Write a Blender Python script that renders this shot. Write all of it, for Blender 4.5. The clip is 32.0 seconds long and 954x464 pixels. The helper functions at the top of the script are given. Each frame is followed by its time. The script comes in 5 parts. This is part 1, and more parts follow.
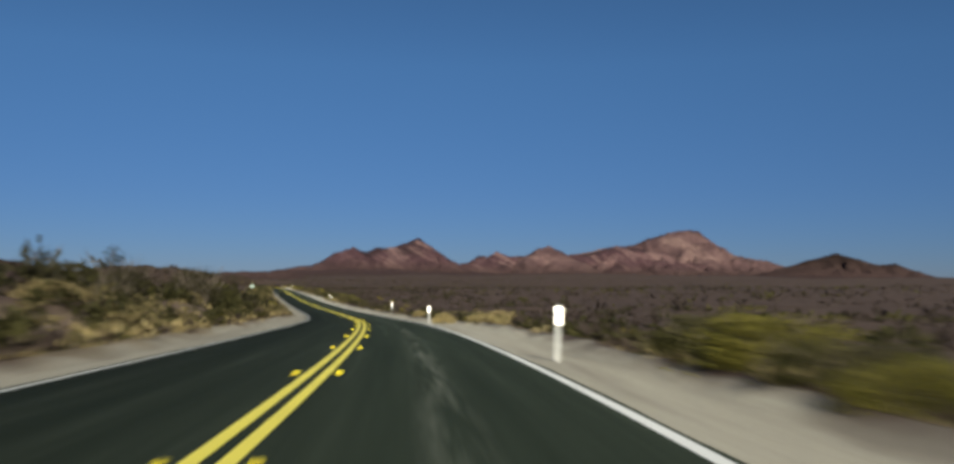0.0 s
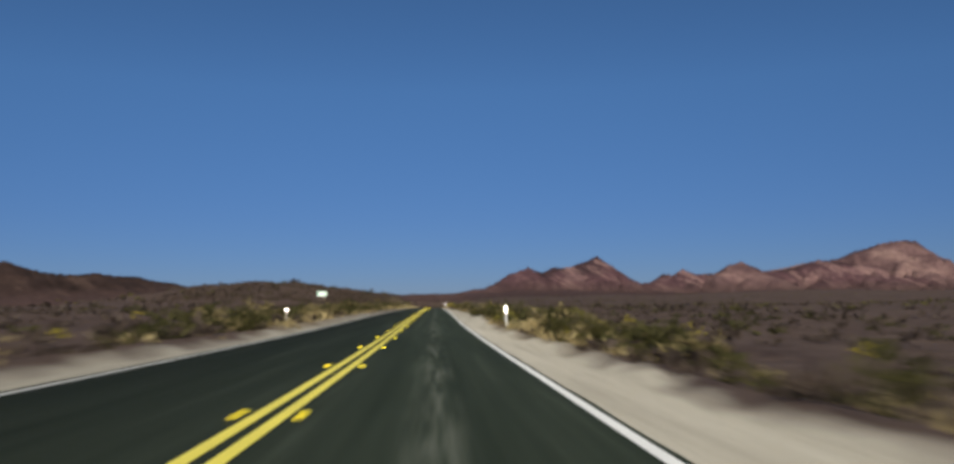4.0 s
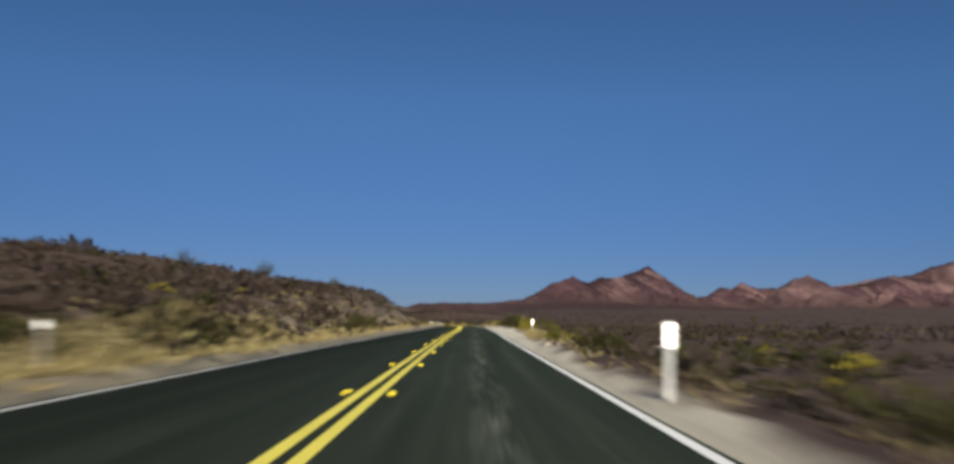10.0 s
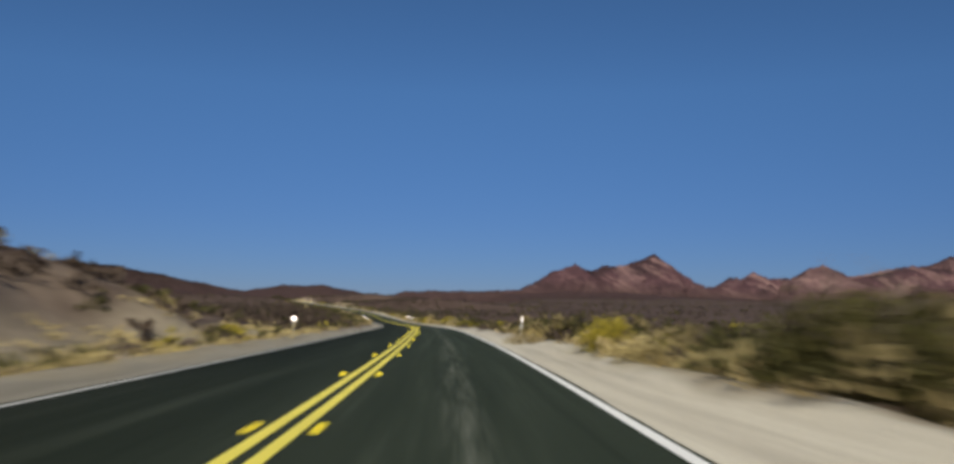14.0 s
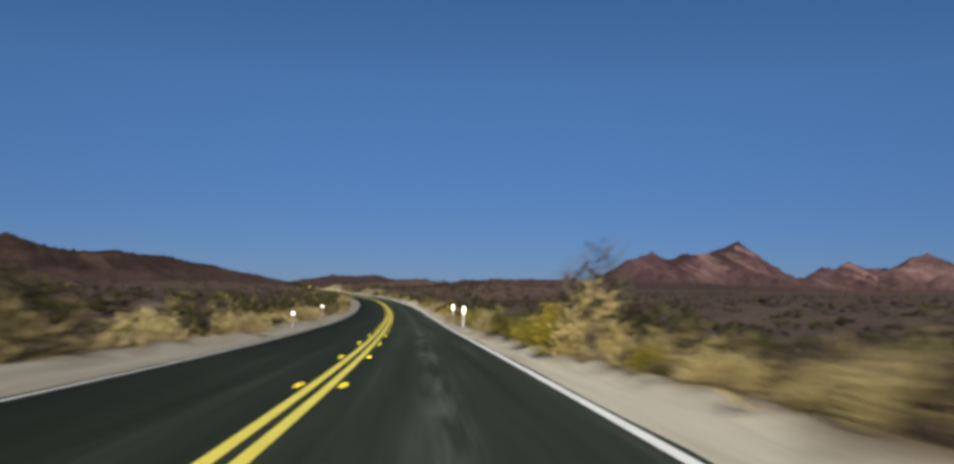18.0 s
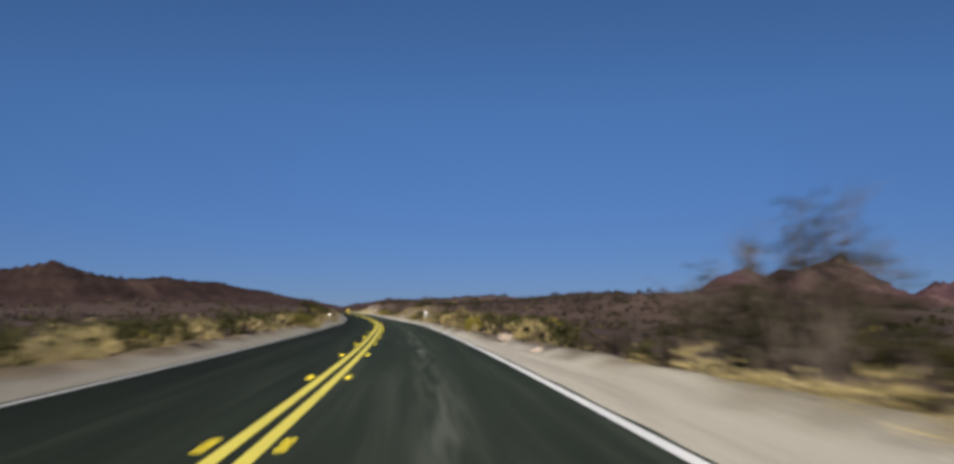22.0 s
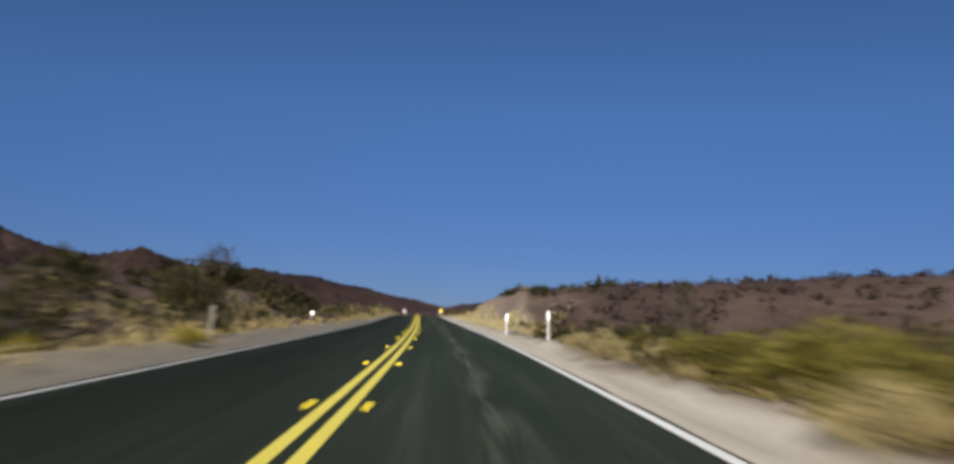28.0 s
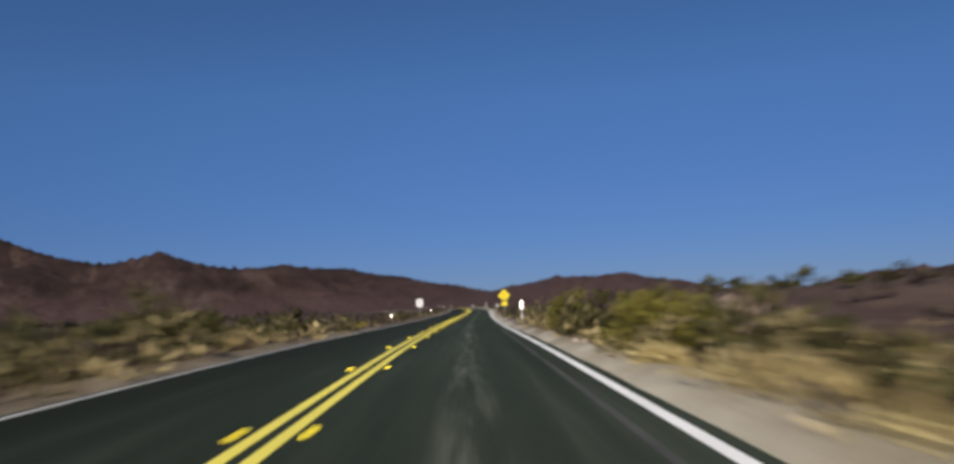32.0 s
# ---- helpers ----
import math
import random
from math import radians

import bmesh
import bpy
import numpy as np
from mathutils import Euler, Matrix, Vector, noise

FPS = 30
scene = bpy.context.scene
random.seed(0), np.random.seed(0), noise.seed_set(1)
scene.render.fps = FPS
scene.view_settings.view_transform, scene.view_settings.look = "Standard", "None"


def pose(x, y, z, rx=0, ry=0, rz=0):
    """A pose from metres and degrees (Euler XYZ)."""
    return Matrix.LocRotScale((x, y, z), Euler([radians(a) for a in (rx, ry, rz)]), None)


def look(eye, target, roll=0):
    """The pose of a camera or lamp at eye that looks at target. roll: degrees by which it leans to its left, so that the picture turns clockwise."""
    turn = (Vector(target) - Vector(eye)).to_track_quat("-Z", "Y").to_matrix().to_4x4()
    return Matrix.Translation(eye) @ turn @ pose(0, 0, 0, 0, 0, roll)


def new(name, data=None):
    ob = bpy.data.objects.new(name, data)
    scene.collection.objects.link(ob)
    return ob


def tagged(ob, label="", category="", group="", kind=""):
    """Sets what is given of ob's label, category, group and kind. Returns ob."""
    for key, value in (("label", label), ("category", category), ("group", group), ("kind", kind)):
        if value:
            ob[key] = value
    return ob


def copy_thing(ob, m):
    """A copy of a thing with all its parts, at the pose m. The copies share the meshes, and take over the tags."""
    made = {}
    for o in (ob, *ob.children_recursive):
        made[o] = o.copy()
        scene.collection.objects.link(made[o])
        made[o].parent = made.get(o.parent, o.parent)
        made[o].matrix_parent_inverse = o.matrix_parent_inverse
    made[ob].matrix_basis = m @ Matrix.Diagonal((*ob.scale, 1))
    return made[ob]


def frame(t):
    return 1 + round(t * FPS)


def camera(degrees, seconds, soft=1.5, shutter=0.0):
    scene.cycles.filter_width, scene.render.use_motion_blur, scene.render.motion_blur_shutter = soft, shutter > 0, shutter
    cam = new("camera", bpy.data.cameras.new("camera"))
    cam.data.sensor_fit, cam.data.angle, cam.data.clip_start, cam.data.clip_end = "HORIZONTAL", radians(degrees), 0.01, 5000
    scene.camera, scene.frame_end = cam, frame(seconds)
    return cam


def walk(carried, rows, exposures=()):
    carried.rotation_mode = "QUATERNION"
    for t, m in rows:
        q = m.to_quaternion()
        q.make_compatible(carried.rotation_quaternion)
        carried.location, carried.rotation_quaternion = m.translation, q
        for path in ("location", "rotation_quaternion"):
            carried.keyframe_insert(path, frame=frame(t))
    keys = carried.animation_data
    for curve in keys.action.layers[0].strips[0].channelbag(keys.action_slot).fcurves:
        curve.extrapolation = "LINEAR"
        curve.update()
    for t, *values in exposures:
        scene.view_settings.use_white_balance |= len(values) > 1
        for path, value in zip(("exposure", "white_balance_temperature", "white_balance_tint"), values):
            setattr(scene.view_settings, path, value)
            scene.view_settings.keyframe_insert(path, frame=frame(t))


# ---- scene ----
CLIP = 32.0
cam = camera(60.0, CLIP, soft=3.5, shutter=0.75)
# seconds, x, y, z, pitch, roll, yaw (metres, degrees)
PATH = (
    (0.0, 1.401, 5.160, 1.046, 3.187, -0.211, -3.137),
    (0.5, 0.998, 20.042, 0.656, 3.267, -0.506, -1.440),
    (1.0, 0.163, 34.962, 0.180, 3.316, -0.451, 0.961),
    (1.5, -1.075, 49.913, -0.339, 3.020, -0.448, 1.857),
    (2.0, -2.730, 64.918, -0.896, 3.365, -0.206, 3.352),
    (2.5, -4.649, 80.004, -1.364, 3.535, 0.403, 5.604),
    (3.0, -7.203, 95.120, -1.705, 4.371, 0.654, 7.666),
    (3.5, -10.123, 110.269, -1.934, 4.649, 0.708, 8.657),
    (4.0, -13.194, 125.478, -2.108, 4.836, 0.723, 8.882),
    (4.5, -16.371, 140.754, -2.230, 5.031, 0.799, 9.265),
    (5.0, -19.715, 156.043, -2.292, 4.960, 0.902, 9.713),
    (5.5, -23.093, 171.324, -2.295, 5.195, 0.923, 9.913),
    (6.0, -26.361, 186.595, -2.236, 5.668, -0.025, 10.055),
    (6.5, -29.538, 201.849, -2.228, 5.754, -0.077, 10.238),
    (7.0, -32.617, 217.084, -2.213, 5.638, -0.229, 10.290),
    (7.5, -35.861, 232.261, -2.203, 5.777, -0.344, 10.494),
    (8.0, -39.059, 247.437, -2.194, 5.751, -0.611, 10.765),
    (8.5, -42.206, 262.634, -2.193, 5.770, -0.080, 11.066),
    (9.0, -45.359, 277.856, -2.209, 5.836, 0.001, 11.168),
    (9.5, -48.546, 293.122, -2.242, 5.755, -0.172, 11.182),
    (10.0, -51.742, 308.470, -2.292, 5.637, -0.519, 11.145),
    (10.5, -54.971, 323.920, -2.362, 5.617, -0.594, 11.034),
    (11.0, -58.203, 339.485, -2.452, 5.638, -0.468, 10.697),
    (11.5, -61.377, 355.177, -2.559, 5.484, -0.300, 10.585),
    (12.0, -64.496, 370.974, -2.683, 5.509, -0.057, 10.523),
    (12.5, -67.593, 386.831, -2.816, 5.443, -0.138, 10.504),
    (13.0, -70.752, 402.696, -2.950, 5.202, -0.136, 10.600),
    (13.5, -74.039, 418.523, -3.086, 4.980, -0.349, 10.593),
    (14.0, -77.467, 434.280, -3.245, 5.013, -0.760, 10.694),
    (14.5, -81.049, 449.947, -3.433, 5.015, -1.175, 10.713),
    (15.0, -84.802, 465.530, -3.650, 4.616, -1.411, 10.791),
    (15.5, -88.706, 481.032, -3.899, 4.508, -1.596, 10.829),
    (16.0, -92.717, 496.457, -4.177, 4.411, -1.894, 10.871),
    (16.5, -96.828, 511.807, -4.477, 4.818, -2.184, 11.443),
    (17.0, -101.086, 527.075, -4.798, 4.696, -2.042, 12.994),
    (17.5, -105.559, 542.268, -5.120, 4.609, -1.596, 14.161),
    (18.0, -110.304, 557.406, -5.414, 4.509, -0.803, 14.884),
    (18.5, -115.376, 572.516, -5.677, 4.445, -1.134, 15.573),
    (19.0, -120.721, 587.649, -5.883, 4.319, -1.056, 16.017),
    (19.5, -126.179, 602.874, -6.025, 4.358, -0.425, 16.339),
    (20.0, -131.776, 618.166, -6.084, 4.610, 0.292, 16.580),
    (20.5, -137.660, 633.437, -6.032, 4.705, -0.431, 17.974),
    (21.0, -143.750, 648.662, -5.877, 5.668, -0.928, 18.717),
    (21.5, -149.982, 663.826, -5.697, 5.928, -0.265, 19.221),
    (22.0, -156.388, 678.889, -5.510, 6.143, 0.052, 19.213),
    (22.5, -162.957, 693.837, -5.319, 6.164, 0.000, 19.839),
    (23.0, -169.728, 708.651, -5.127, 6.065, -0.435, 21.217),
    (23.5, -176.650, 723.348, -4.937, 6.308, -0.691, 21.588),
    (24.0, -183.718, 737.932, -4.770, 6.150, -0.687, 22.105),
    (24.5, -191.002, 752.364, -4.627, 6.182, -1.547, 23.606),
    (25.0, -198.428, 766.692, -4.466, 6.253, -2.560, 24.299),
    (25.5, -205.980, 780.970, -4.295, 6.103, -1.306, 24.903),
    (26.0, -213.567, 795.277, -4.081, 6.238, -1.067, 25.486),
    (26.5, -221.273, 809.606, -3.852, 6.282, -1.269, 25.976),
    (27.0, -229.081, 823.986, -3.608, 6.325, -1.733, 26.208),
    (27.5, -236.943, 838.460, -3.355, 6.508, -2.200, 26.366),
    (28.0, -244.846, 853.036, -3.094, 6.330, -2.200, 26.520),
    (28.5, -252.772, 867.702, -2.833, 6.399, -2.270, 26.683),
    (29.0, -260.836, 882.357, -2.591, 6.408, -2.024, 27.515),
    (29.5, -269.053, 896.957, -2.367, 6.239, -1.117, 28.124),
    (30.0, -277.424, 911.473, -2.129, 6.070, -0.259, 28.594),
    (30.5, -285.948, 925.885, -1.864, 6.454, 0.115, 28.955),
    (31.0, -294.499, 940.273, -1.586, 5.707, 0.496, 29.283),
    (31.5, -303.008, 954.694, -1.315, 6.415, 1.015, 29.455),
    (32.0, -311.513, 969.133, -1.068, 5.165, 2.300, 29.658),
)
walk(cam, [(t, pose(x, y, z, 90 + p, r, w)) for t, x, y, z, p, r, w in PATH],
     exposures=((0.0, 0.3, 6750, -2), (2.2, 0.3, 6750, 0), (5.0, 0.3, 6650, 4), (17.0, 0.3, 6650, 3), (21.0, 0.3, 6520, 8), (32.0, 0.3, 6450, 9)))

# ---- world and light: clear dusk sky, sun lamp standing in for headlights and afterglow ----
SUN_EL, SUN_AZ = 31.0, 15.0 + 180.0   # degrees; azimuth counter-clockwise from +y
world = bpy.data.worlds.new("dusk_sky")
scene.world = world
world.use_nodes = True
wn = world.node_tree.nodes
sky = wn.new("ShaderNodeTexSky")
sky.sky_type = "NISHITA"
sky.sun_disc = False
sky.sun_elevation = radians(SUN_EL)
sky.sun_rotation = radians(-SUN_AZ)
sky.altitude = 600
sky.air_density, sky.dust_density, sky.ozone_density = 0.7, 0.0, 4.0
tint = wn.new("ShaderNodeMix")
tint.data_type, tint.blend_type = "RGBA", "MULTIPLY"
tint.inputs[0].default_value = 1.0
tint.inputs[7].default_value = (0.62, 0.83, 1.0, 1)
world.node_tree.links.new(sky.outputs[0], tint.inputs[6])
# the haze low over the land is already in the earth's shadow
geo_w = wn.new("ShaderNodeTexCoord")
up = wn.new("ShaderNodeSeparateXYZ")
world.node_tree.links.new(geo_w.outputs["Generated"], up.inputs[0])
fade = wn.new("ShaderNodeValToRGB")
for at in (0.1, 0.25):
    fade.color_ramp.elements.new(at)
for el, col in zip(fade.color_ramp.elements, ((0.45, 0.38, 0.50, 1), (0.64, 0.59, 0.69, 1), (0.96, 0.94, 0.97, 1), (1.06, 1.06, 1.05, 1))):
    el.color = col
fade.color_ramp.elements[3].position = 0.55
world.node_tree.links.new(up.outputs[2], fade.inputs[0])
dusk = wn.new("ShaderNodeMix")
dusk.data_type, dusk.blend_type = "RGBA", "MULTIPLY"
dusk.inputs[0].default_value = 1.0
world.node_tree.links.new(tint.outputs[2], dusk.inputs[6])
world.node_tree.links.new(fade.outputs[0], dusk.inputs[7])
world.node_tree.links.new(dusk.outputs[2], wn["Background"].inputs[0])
wn["Background"].inputs[1].default_value = 0.064
# added warm lamp behind the traveller; the sun itself has set
sun = bpy.data.lights.new("stand_in_sun", "SUN")
sun.energy, sun.angle, sun.color = 5.0, radians(10), (1.0, 0.90, 0.79)
a = radians(SUN_AZ)
sun_dir = Vector((-math.sin(a) * math.cos(radians(SUN_EL)), math.cos(a) * math.cos(radians(SUN_EL)), math.sin(radians(SUN_EL))))
new("stand_in_sun", sun).matrix_world = look(sun_dir * 50, (0, 0, 0))


# ---- materials ----
def base_mat(name, rough=0.9, spec=0.3):
    m = bpy.data.materials.new(name)
    m.use_nodes = True
    b = m.node_tree.nodes["Principled BSDF"]
    b.inputs["Roughness"].default_value = rough
    b.inputs["Specular IOR Level"].default_value = spec
    return m, m.node_tree.nodes, m.node_tree.links, b


def ramp(nodes, links, src, stops):
    r = nodes.new("ShaderNodeValToRGB")
    while len(r.color_ramp.elements) < len(stops):
        r.color_ramp.elements.new(0.5)
    for el, (p, c) in zip(r.color_ramp.elements, stops):
        el.position, el.color = p, (*c, 1)
    links.new(src, r.inputs[0])
    return r.outputs[0]


def noise_node(nodes, links, scale, detail=6, rough=0.6, coords=None, distort=0.0):
    n = nodes.new("ShaderNodeTexNoise")
    n.inputs["Scale"].default_value = scale
    n.inputs["Detail"].default_value = detail
    n.inputs["Roughness"].default_value = rough
    n.inputs["Distortion"].default_value = distort
    if coords:
        links.new(coords, n.inputs["Vector"])
    return n.outputs["Fac"]


def mix(nodes, links, fac, c1, c2, mode="MIX"):
    n = nodes.new("ShaderNodeMix")
    n.data_type, n.blend_type = "RGBA", mode
    for sock, val in ((n.inputs[0], fac), (n.inputs[6], c1), (n.inputs[7], c2)):
        if isinstance(val, (int, float)):
            sock.default_value = val
        elif isinstance(val, tuple):
            sock.default_value = (*val, 1)
        else:
            links.new(val, sock)
    return n.outputs[2]


def bump(nodes, links, b, height, strength, dist):
    n = nodes.new("ShaderNodeBump")
    n.inputs["Strength"].default_value, n.inputs["Distance"].default_value = strength, dist
    links.new(height, n.inputs["Height"])
    links.new(n.outputs[0], b.inputs["Normal"])


def world_pos(nodes):
    return nodes.new("ShaderNodeNewGeometry").outputs["Position"]


def grain_mat(name, dark, light, big, small, rough=0.9, relief=0.02, spec=0.25):
    """A surface with stains at one scale and grain at another."""
    m, n, l, b = base_mat(name, rough, spec)
    p = world_pos(n)
    c1 = ramp(n, l, noise_node(n, l, big, 5, 0.6, p), [(0.3, dark), (0.7, light)])
    g = noise_node(n, l, small, 4, 0.7, p)
    c2 = ramp(n, l, g, [(0.25, (0.62, 0.62, 0.62)), (0.75, (1.0, 1.0, 1.0))])
    l.new(mix(n, l, 0.8, c1, c2, "MULTIPLY"), b.inputs["Base Color"])
    bump(n, l, b, g, 0.5, relief)
    return m


def sheet_mat(name, col, rough=0.4):
    """Prismatic reflective sheeting: bright metal-backed film with a fine grain."""
    m, n, l, b = base_mat(name, rough, 0.5)
    b.inputs["Metallic"].default_value = 1.0
    g = noise_node(n, l, 40, 3, 0.6, world_pos(n))
    l.new(ramp(n, l, g, [(0.3, tuple(v * 0.88 for v in col)), (0.7, col)]), b.inputs["Base Color"])
    return m


def uv_socket(nodes):
    return nodes.new("ShaderNodeUVMap").outputs[0]


def asphalt_mat():
    """Dark chip-seal: u runs along the road, v across it, both in metres."""
    m, n, l, b = base_mat("asphalt", 0.95, 0.06)
    sep = n.new("ShaderNodeSeparateXYZ")
    uv = uv_socket(n)
    l.new(uv, sep.inputs[0])
    p = world_pos(n)
    fine = noise_node(n, l, 60, 3, 0.7, p)
    mp = n.new("ShaderNodeMapping")
    mp.inputs["Scale"].default_value = (0.05, 1.6, 1)
    l.new(uv, mp.inputs["Vector"])
    streak = noise_node(n, l, 1.0, 5, 0.65, mp.outputs[0])
    c = ramp(n, l, streak, [(0.3, (0.0142, 0.0196, 0.0132)), (0.55, (0.0228, 0.0294, 0.0206)), (0.75, (0.040, 0.0485, 0.0358))])
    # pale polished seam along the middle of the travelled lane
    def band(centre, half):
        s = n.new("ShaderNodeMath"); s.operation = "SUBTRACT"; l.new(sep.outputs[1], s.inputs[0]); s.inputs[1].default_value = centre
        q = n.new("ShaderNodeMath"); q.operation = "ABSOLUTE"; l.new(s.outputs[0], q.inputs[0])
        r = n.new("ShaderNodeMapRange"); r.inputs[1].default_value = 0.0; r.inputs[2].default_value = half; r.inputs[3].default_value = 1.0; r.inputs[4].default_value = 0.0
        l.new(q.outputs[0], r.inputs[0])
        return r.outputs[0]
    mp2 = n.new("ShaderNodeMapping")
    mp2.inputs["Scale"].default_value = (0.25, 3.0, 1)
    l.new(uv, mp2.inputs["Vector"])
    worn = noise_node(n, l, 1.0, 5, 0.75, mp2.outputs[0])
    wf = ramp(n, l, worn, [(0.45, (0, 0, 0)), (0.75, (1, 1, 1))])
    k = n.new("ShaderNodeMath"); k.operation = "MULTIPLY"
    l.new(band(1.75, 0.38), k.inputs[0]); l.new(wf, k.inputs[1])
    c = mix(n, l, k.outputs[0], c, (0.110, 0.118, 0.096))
    # headlight falloff put into the asphalt colour: right lane paler, left lane darker
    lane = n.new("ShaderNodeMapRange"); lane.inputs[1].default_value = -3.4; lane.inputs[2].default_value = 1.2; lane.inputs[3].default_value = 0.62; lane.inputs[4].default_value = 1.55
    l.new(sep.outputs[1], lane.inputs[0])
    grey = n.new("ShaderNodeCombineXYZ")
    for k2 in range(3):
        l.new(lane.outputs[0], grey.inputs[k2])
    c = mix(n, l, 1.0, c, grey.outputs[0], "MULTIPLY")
    g = ramp(n, l, fine, [(0.3, (0.6, 0.6, 0.6)), (0.8, (1.25, 1.25, 1.25))])
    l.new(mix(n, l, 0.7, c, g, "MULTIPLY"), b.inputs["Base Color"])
    bump(n, l, b, fine, 0.5, 0.01)
    return m


def paint_mat(name, col, worn):
    m, n, l, b = base_mat(name, 0.6, 0.4)
    p = world_pos(n)
    w = ramp(n, l, noise_node(n, l, 9, 6, 0.75, p), [(0.22, (0, 0, 0)), (0.36, (1, 1, 1))])
    tone = ramp(n, l, noise_node(n, l, 1.2, 4, 0.6, p), [(0.3, tuple(v * 0.82 for v in col)), (0.7, col)])
    l.new(mix(n, l, w, worn, tone), b.inputs["Base Color"])
    return m


def ground_mat():
    """Desert soil: pale graded gravel by the road, red-brown stony soil away from it (v is metres from the centre)."""
    m, n, l, b = base_mat("desert_soil", 0.95, 0.15)
    p = world_pos(n)
    uv = uv_socket(n)
    sep = n.new("ShaderNodeSeparateXYZ"); l.new(uv, sep.inputs[0])
    ab = n.new("ShaderNodeMath"); ab.operation = "ABSOLUTE"; l.new(sep.outputs[1], ab.inputs[0])
    wob = noise_node(n, l, 0.35, 5, 0.6, p)
    ad = n.new("ShaderNodeMath"); ad.operation = "MULTIPLY_ADD"; l.new(wob, ad.inputs[0]); ad.inputs[1].default_value = 2.4; l.new(ab.outputs[0], ad.inputs[2])
    near = n.new("ShaderNodeMapRange"); near.inputs[1].default_value = 6.7; near.inputs[2].default_value = 7.5; near.inputs[3].default_value = 1; near.inputs[4].default_value = 0
    l.new(ad.outputs[0], near.inputs[0])
    big = noise_node(n, l, 0.035, 6, 0.65, p)
    soil = ramp(n, l, big, [(0.3, (0.046, 0.029, 0.025)), (0.5, (0.062, 0.041, 0.035)), (0.68, (0.084, 0.058, 0.048))])
    mid = noise_node(n, l, 0.6, 6, 0.7, p)
    soil = mix(n, l, ramp(n, l, mid, [(0.4, (0, 0, 0)), (0.66, (1, 1, 1))]), soil, (0.100, 0.071, 0.058))
    patch = noise_node(n, l, 0.11, 5, 0.7, p, 0.6)
    soil = mix(n, l, ramp(n, l, patch, [(0.46, (0, 0, 0)), (0.64, (0.5, 0.5, 0.5))]), soil, (0.108, 0.078, 0.064))
    soil = mix(n, l, ramp(n, l, noise_node(n, l, 0.23, 5, 0.7, p, 0.4), [(0.52, (0, 0, 0)), (0.66, (0.5, 0.5, 0.5))]), soil, (0.040, 0.026, 0.022))
    mp = n.new("ShaderNodeMapping"); mp.inputs["Scale"].default_value = (0.07, 1.4, 1); l.new(uv, mp.inputs["Vector"])
    track = noise_node(n, l, 1.0, 5, 0.6, mp.outputs[0])
    sand = ramp(n, l, track, [(0.3, (0.55, 0.505, 0.415)), (0.52, (0.74, 0.69, 0.568)), (0.75, (0.82, 0.775, 0.645))])
    nz = n.new("ShaderNodeSeparateXYZ"); l.new(n.new("ShaderNodeNewGeometry").outputs["Normal"], nz.inputs[0])
    cut = n.new("ShaderNodeMapRange"); cut.inputs[1].default_value = 0.97; cut.inputs[2].default_value = 0.86; l.new(nz.outputs[2], cut.inputs[0])
    earth = ramp(n, l, mid, [(0.3, (0.132, 0.098, 0.074)), (0.55, (0.208, 0.160, 0.122)), (0.75, (0.30, 0.240, 0.182))])
    # a belt of dusty tan soil and fine dead grass between gravel and desert
    belt = n.new("ShaderNodeMapRange"); belt.inputs[1].default_value = 8.0; belt.inputs[2].default_value = 12.5; belt.inputs[3].default_value = 0.85; belt.inputs[4].default_value = 0
    l.new(ad.outputs[0], belt.inputs[0])
    tan = ramp(n, l, noise_node(n, l, 0.45, 5, 0.65, p), [(0.3, (0.11, 0.084, 0.055)), (0.5, (0.20, 0.160, 0.105)), (0.7, (0.32, 0.268, 0.185))])
    grown = n.new("ShaderNodeAttribute"); grown.attribute_name = "belt"
    bk = n.new("ShaderNodeMath"); bk.operation = "MULTIPLY"; l.new(belt.outputs[0], bk.inputs[0]); l.new(grown.outputs["Fac"], bk.inputs[1])
    soil = mix(n, l, bk.outputs[0], soil, tan)
    high = n.new("ShaderNodeMapRange"); high.inputs[1].default_value = 7.2; high.inputs[2].default_value = 8.6; l.new(ad.outputs[0], high.inputs[0])
    ck0 = n.new("ShaderNodeMath"); ck0.operation = "MULTIPLY"; l.new(cut.outputs[0], ck0.inputs[0]); l.new(high.outputs[0], ck0.inputs[1])
    # the fresh cut ends where the old desert crust begins
    crust = n.new("ShaderNodeMapRange"); crust.inputs[1].default_value = 13.5; crust.inputs[2].default_value = 17.0; crust.inputs[3].default_value = 1.0; crust.inputs[4].default_value = 0.12; l.new(ad.outputs[0], crust.inputs[0])
    ck = n.new("ShaderNodeMath"); ck.operation = "MULTIPLY"; l.new(ck0.outputs[0], ck.inputs[0]); l.new(crust.outputs[0], ck.inputs[1])
    right = n.new("ShaderNodeMapRange"); right.inputs[1].default_value = -0.5; right.inputs[2].default_value = 0.5; l.new(sep.outputs[1], right.inputs[0])
    pink = ramp(n, l, mid, [(0.3, (0.185, 0.130, 0.106)), (0.55, (0.275, 0.205, 0.168)), (0.75, (0.39, 0.305, 0.245))])
    soil = mix(n, l, ck.outputs[0], soil, mix(n, l, right.outputs[0], earth, pink))
    # dead grass lies thick on some slopes
    straw = n.new("ShaderNodeAttribute"); straw.attribute_name = "straw"
